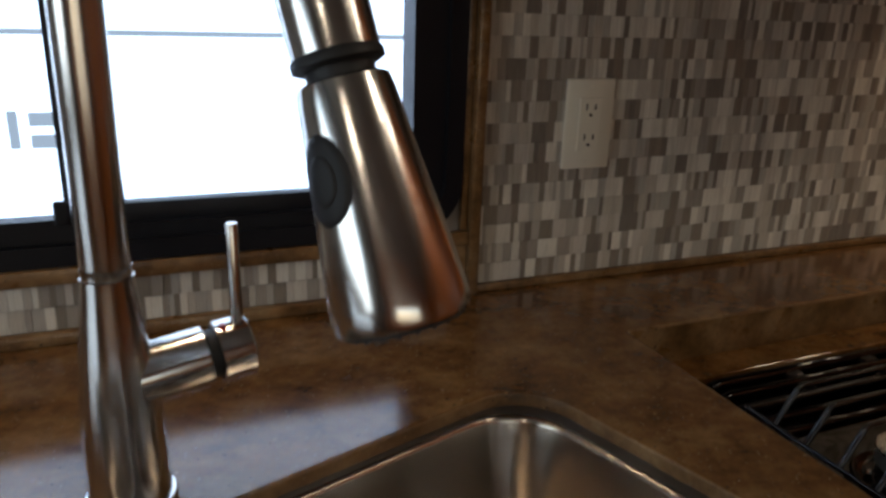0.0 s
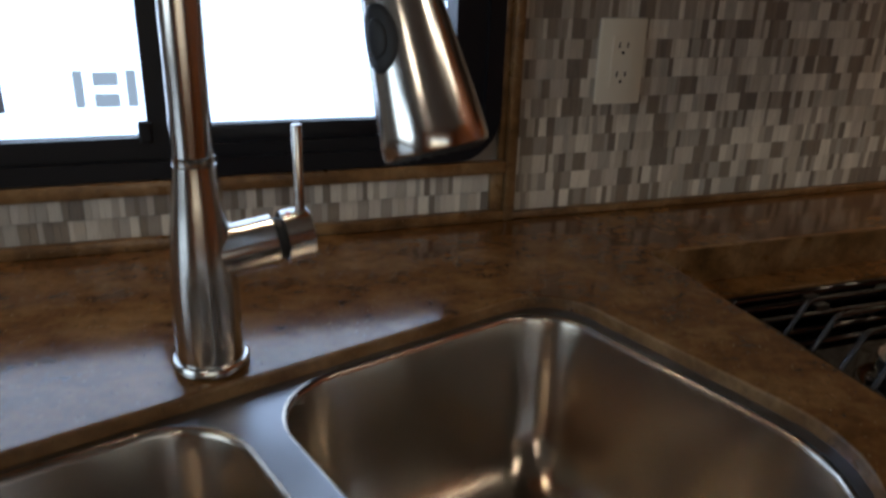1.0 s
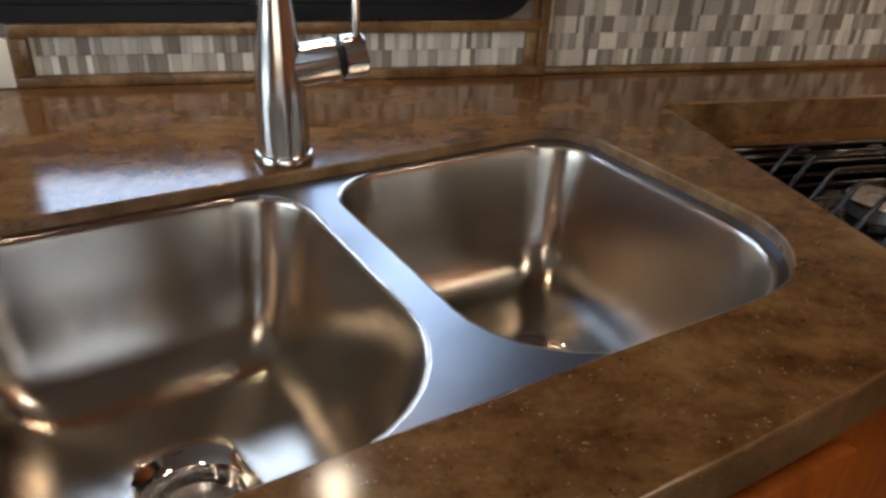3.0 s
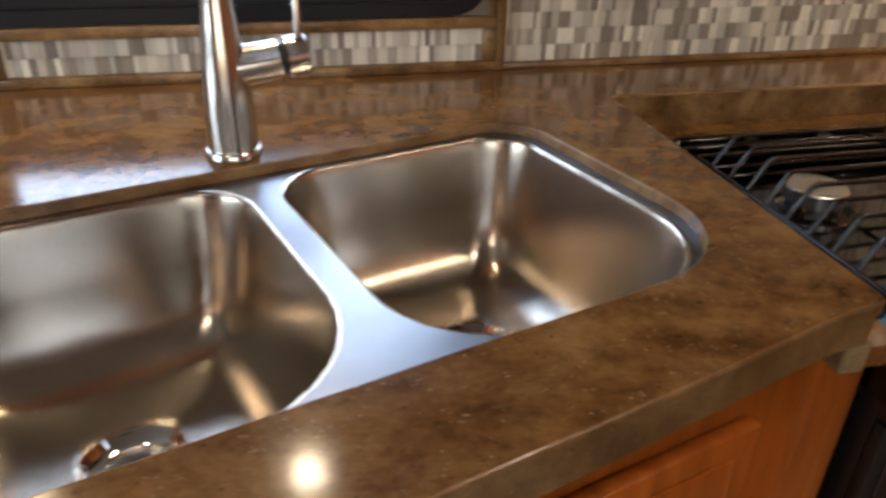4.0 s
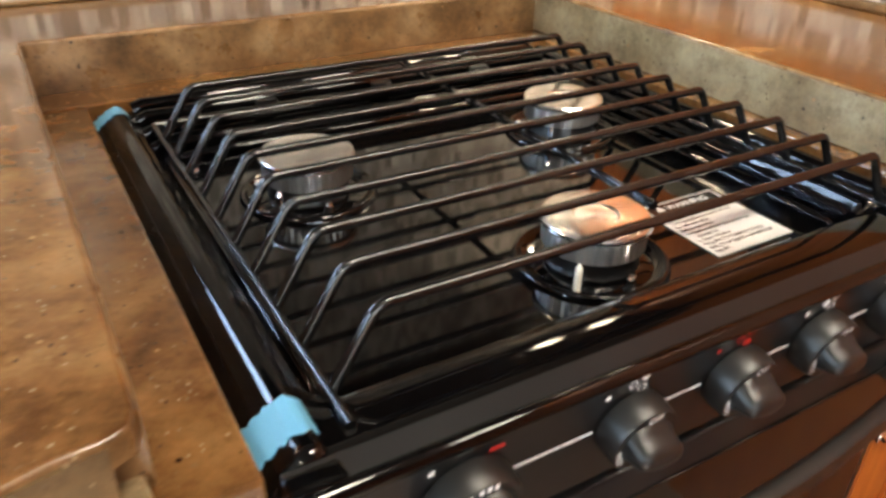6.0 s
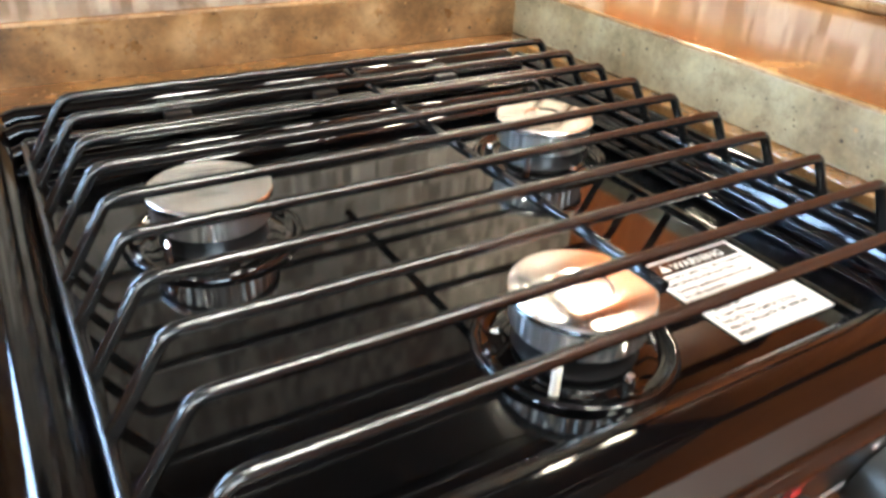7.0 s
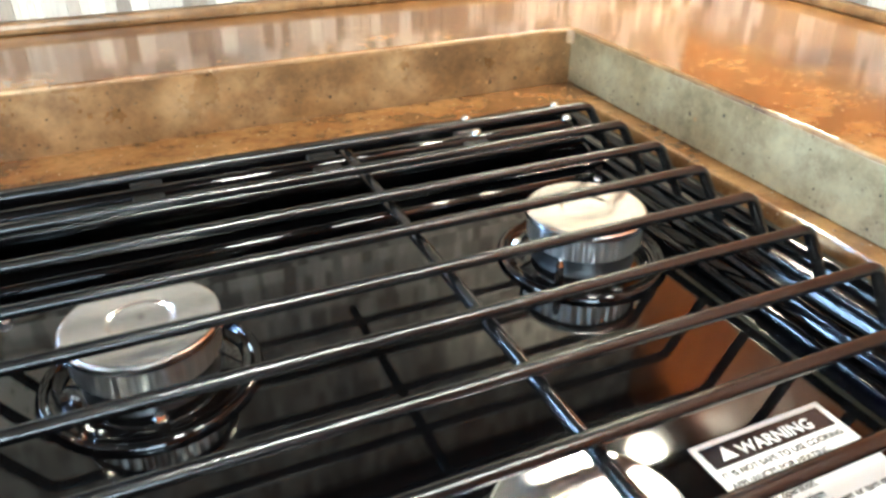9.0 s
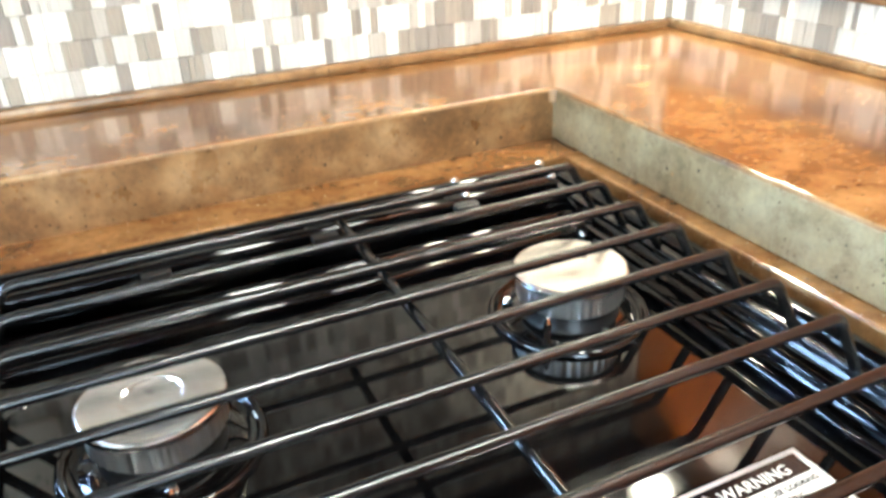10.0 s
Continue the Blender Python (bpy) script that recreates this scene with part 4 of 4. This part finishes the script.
cabinet("sink_cabinet", (-0.5, 0.185), (0.855, 0.572), 0.824, "cherry wood base cabinet under the sink", [(0.03, 0.45), (0.47, 0.89), (0.91, 1.33)])
cabinet("end_cabinet", (1.448, 0.562), (RIGHT, 0.562), 0.862, "cherry wood base cabinet beside the range", [(0.003, 0.28)])
for z in (0.497, 0.621):
    catch = thing("cabinet_catch", (1.458, 0.5435, z), "small chrome catch on the cherry cabinet door", "catch", "cabinet catches")
    part("plate", box(1.450, 1.466, 0.5415, 0.5440, z - 0.006, z + 0.006, 0.001), CHROME, catch, "", True)
    part("pin", tube([(1.452, 0.539, z), (1.474, 0.539, z + 0.003)], 0.0028, 10), CHROME, catch, "", True)


solid("cabinet_side", box(0.857, 0.917, 0.575, 0.593, 0.0, 0.824), WOOD, "cherry wood filler strip between cabinet and range", "filler")


# ---- lamps ----
def puck(x, y, z, power):
    root = thing("puck_light", (x, y, z), "small round warm puck light set under the soffit", "lamp", "puck lights")
    part("housing", lathe([(0.027, -0.003), (0.032, -0.003), (0.034, 0.0), (0.034, 0.013), (0.0, 0.013)], Matrix.Translation((x, y, z)), 28, None, False), WHITE_TRIM, root, "", True)
    lamp = new("puck_lamp", bpy.data.lights.new("puck_lamp", "AREA"))
    lamp.data.shape, lamp.data.size, lamp.data.energy, lamp.data.color = "DISK", 0.050, power, WARM
    lamp.data.spread = radians(120)
    lamp.location = (x, y, z - 0.004)



for p in PUCKS:
    puck(*p)
for x, y, z, power in ROOMS:
    root = thing("ceiling_light", (x, y, z), "round warm white ceiling light", "lamp", "ceiling lights")
    part("housing", lathe([(0.105, 0.0), (0.115, 0.0), (0.12, 0.01), (0.12, 0.078), (0.0, 0.078)], Matrix.Translation((x, y, z)), 32, None, False), WHITE_TRIM, root, "", True)
    lamp = new("ceiling_lamp", bpy.data.lights.new("ceiling_lamp", "AREA"))
    lamp.data.shape, lamp.data.size, lamp.data.energy, lamp.data.color = "DISK", 0.20, power, (1.0, 0.84, 0.64)
    lamp.location = (x, y, z - 0.002)


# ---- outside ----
# The trailer's wall, seam, vent and door glow themselves; emission replaces daylight.
SIDING_GLOW = glow("glowing_siding", (0.60, 0.75, 1.0), OUTSIDE)
solid("backdrop", box(-9, 9, 5.2, 5.3, -3, 6), SIDING_GLOW, "white wall of a neighbouring trailer, glowing in place of sunlight", "backdrop")
GREY_BLUE_GLOW = glow("glowing_grey_blue", (0.50, 0.63, 0.80), 0.75)
seam = solid("siding_seam", box(-9, 9, 5.185, 5.199, 1.0, 1.03), GREY_BLUE_GLOW, "grey seam along the neighbouring trailer", "seam")
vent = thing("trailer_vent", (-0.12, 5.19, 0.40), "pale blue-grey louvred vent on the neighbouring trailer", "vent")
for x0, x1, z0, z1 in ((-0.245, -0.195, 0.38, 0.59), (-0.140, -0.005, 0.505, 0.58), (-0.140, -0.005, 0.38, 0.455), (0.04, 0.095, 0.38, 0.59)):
    part("louvre", box(x0, x1, 5.17, 5.199, z0, z1, 0.006), GREY_BLUE_GLOW, vent)
DARK_OUT_GLOW = glow("glowing_dark_grey", (0.16, 0.17, 0.20), 0.6)
solid("trailer_door", box(-1.3, -0.62, 5.17, 5.199, 0.36, 0.72), DARK_OUT_GLOW, "dark grey door of the neighbouring trailer", "door")


# ---- tiles ----
def tile_layout(x0, x1, z0, rows, pitch, rng, widths=(0.005, 0.006, 0.008, 0.008, 0.010, 0.012, 0.012, 0.015, 0.020)):
    """Rows of upright slips of uneven width."""
    out = []
    for r in range(rows):
        x = x0
        while x < x1 - 0.003:
            w = rng.choice(widths)
            w = min(w, x1 - x)
            if x1 - x - w < 0.005:
                w = x1 - x
            out.append((x, x + w, z0 + r * pitch, z0 + (r + 1) * pitch))
            x += w
    return out


TILE_MESH = {}


def tile_verts(w, h, t=0.005, e=0.0003, g=0.00012):
    v = [(g, 0, g), (w - g, 0, g), (w - g, 0, h - g), (g, 0, h - g), (g, -t + e, g), (w - g, -t + e, g), (w - g, -t + e, h - g), (g, -t + e, h - g),
         (g + e, -t, g + e), (w - g - e, -t, g + e), (w - g - e, -t, h - g - e), (g + e, -t, h - g - e)]
    f = [(0, 1, 5, 4), (1, 2, 6, 5), (2, 3, 7, 6), (3, 0, 4, 7), (4, 5, 9, 8), (5, 6, 10, 9), (6, 7, 11, 10), (7, 4, 8, 11), (8, 9, 10, 11)]
    return v, f


def tile_mesh(w, h):
    key = (round(w, 4), round(h, 4))
    if key not in TILE_MESH:
        v, f = tile_verts(*key)
        me = bpy.data.meshes.new("tile")
        me.from_pydata(v, [], f)
        me.materials.append(TILE)
        TILE_MESH[key] = me
    return TILE_MESH[key]


def tiled(cells, parent, name, m=None, depth=0.0):
    """The first cells as pieces of their own, the rest joined."""
    rng = random.Random(5)
    for x0, x1, z0, z1 in cells[0]:
        ob = new("tile", tile_mesh(x1 - x0, z1 - z0))
        ob.parent = parent
        ob.location = Vector((x0, WALL - 0.0002 + rng.uniform(0, 0.0008), z0)) - BASE[parent]
    vs, fs = [], []
    for x0, x1, z0, z1 in cells[1]:
        v, f = tile_verts(x1 - x0, z1 - z0)
        n, off = len(vs), rng.uniform(0, 0.0008)
        vs += [(a + x0, b + WALL - 0.0002 + off, c + z0) for a, b, c in v]
        fs += [tuple(i + n for i in q) for q in f]
    if vs:
        me = bpy.data.meshes.new(name)
        me.from_pydata(vs, [], fs)
        if m:
            me.transform(m)
        me.materials.append(TILE_REST)
        tagged(new(name, me), "grey, cream and brown stone mosaic slips on the wall", "mosaic", "", "stuff")


rng = random.Random(11)
PITCH = 0.0257
strip = tile_layout(0.0345, 0.7275, 0.9150, 2, 0.0258, rng, (0.006, 0.008, 0.008, 0.010, 0.012, 0.015))
field = tile_layout(0.7625, RIGHT - 0.0005, 0.9110, 19, PITCH, rng)
near = [c for c in field if c[0] < 1.25 and c[3] < 1.02]
near = near[: 300 - len(strip)]
chosen = set(near)
tiled((strip + near, [c for c in field if c not in chosen]), north, "mosaic")
end_cells = tile_layout(0.0, 0.72, 0.9110, 2, 0.0258, rng)
tiled(([], end_cells), north, "end_mosaic", Matrix.Translation((RIGHT, 0.545, 0)) @ Matrix.Rotation(radians(-90), 4, "Z") @ Matrix.Translation((-0.72, -WALL, 0)))


# ---- floor tiles ----
def floor_tiles(parent):
    me = bpy.data.meshes.new("floor_tile")
    bm = box(0.002, 0.298, 0.002, 0.298, 0.0, 0.008, 0.002)
    bm.to_mesh(me)
    bm.free()
    me.materials.append(FLOOR)
    for i in range(11):
        for j in range(8):
            ob = new("floor_tile", me)
            ob.parent = parent
            ob.location = (-1.5 + 0.3 * i, -1.6 + 0.3 * j + 0.0, 0.0)


floor_tiles(bpy.data.objects["floor"])
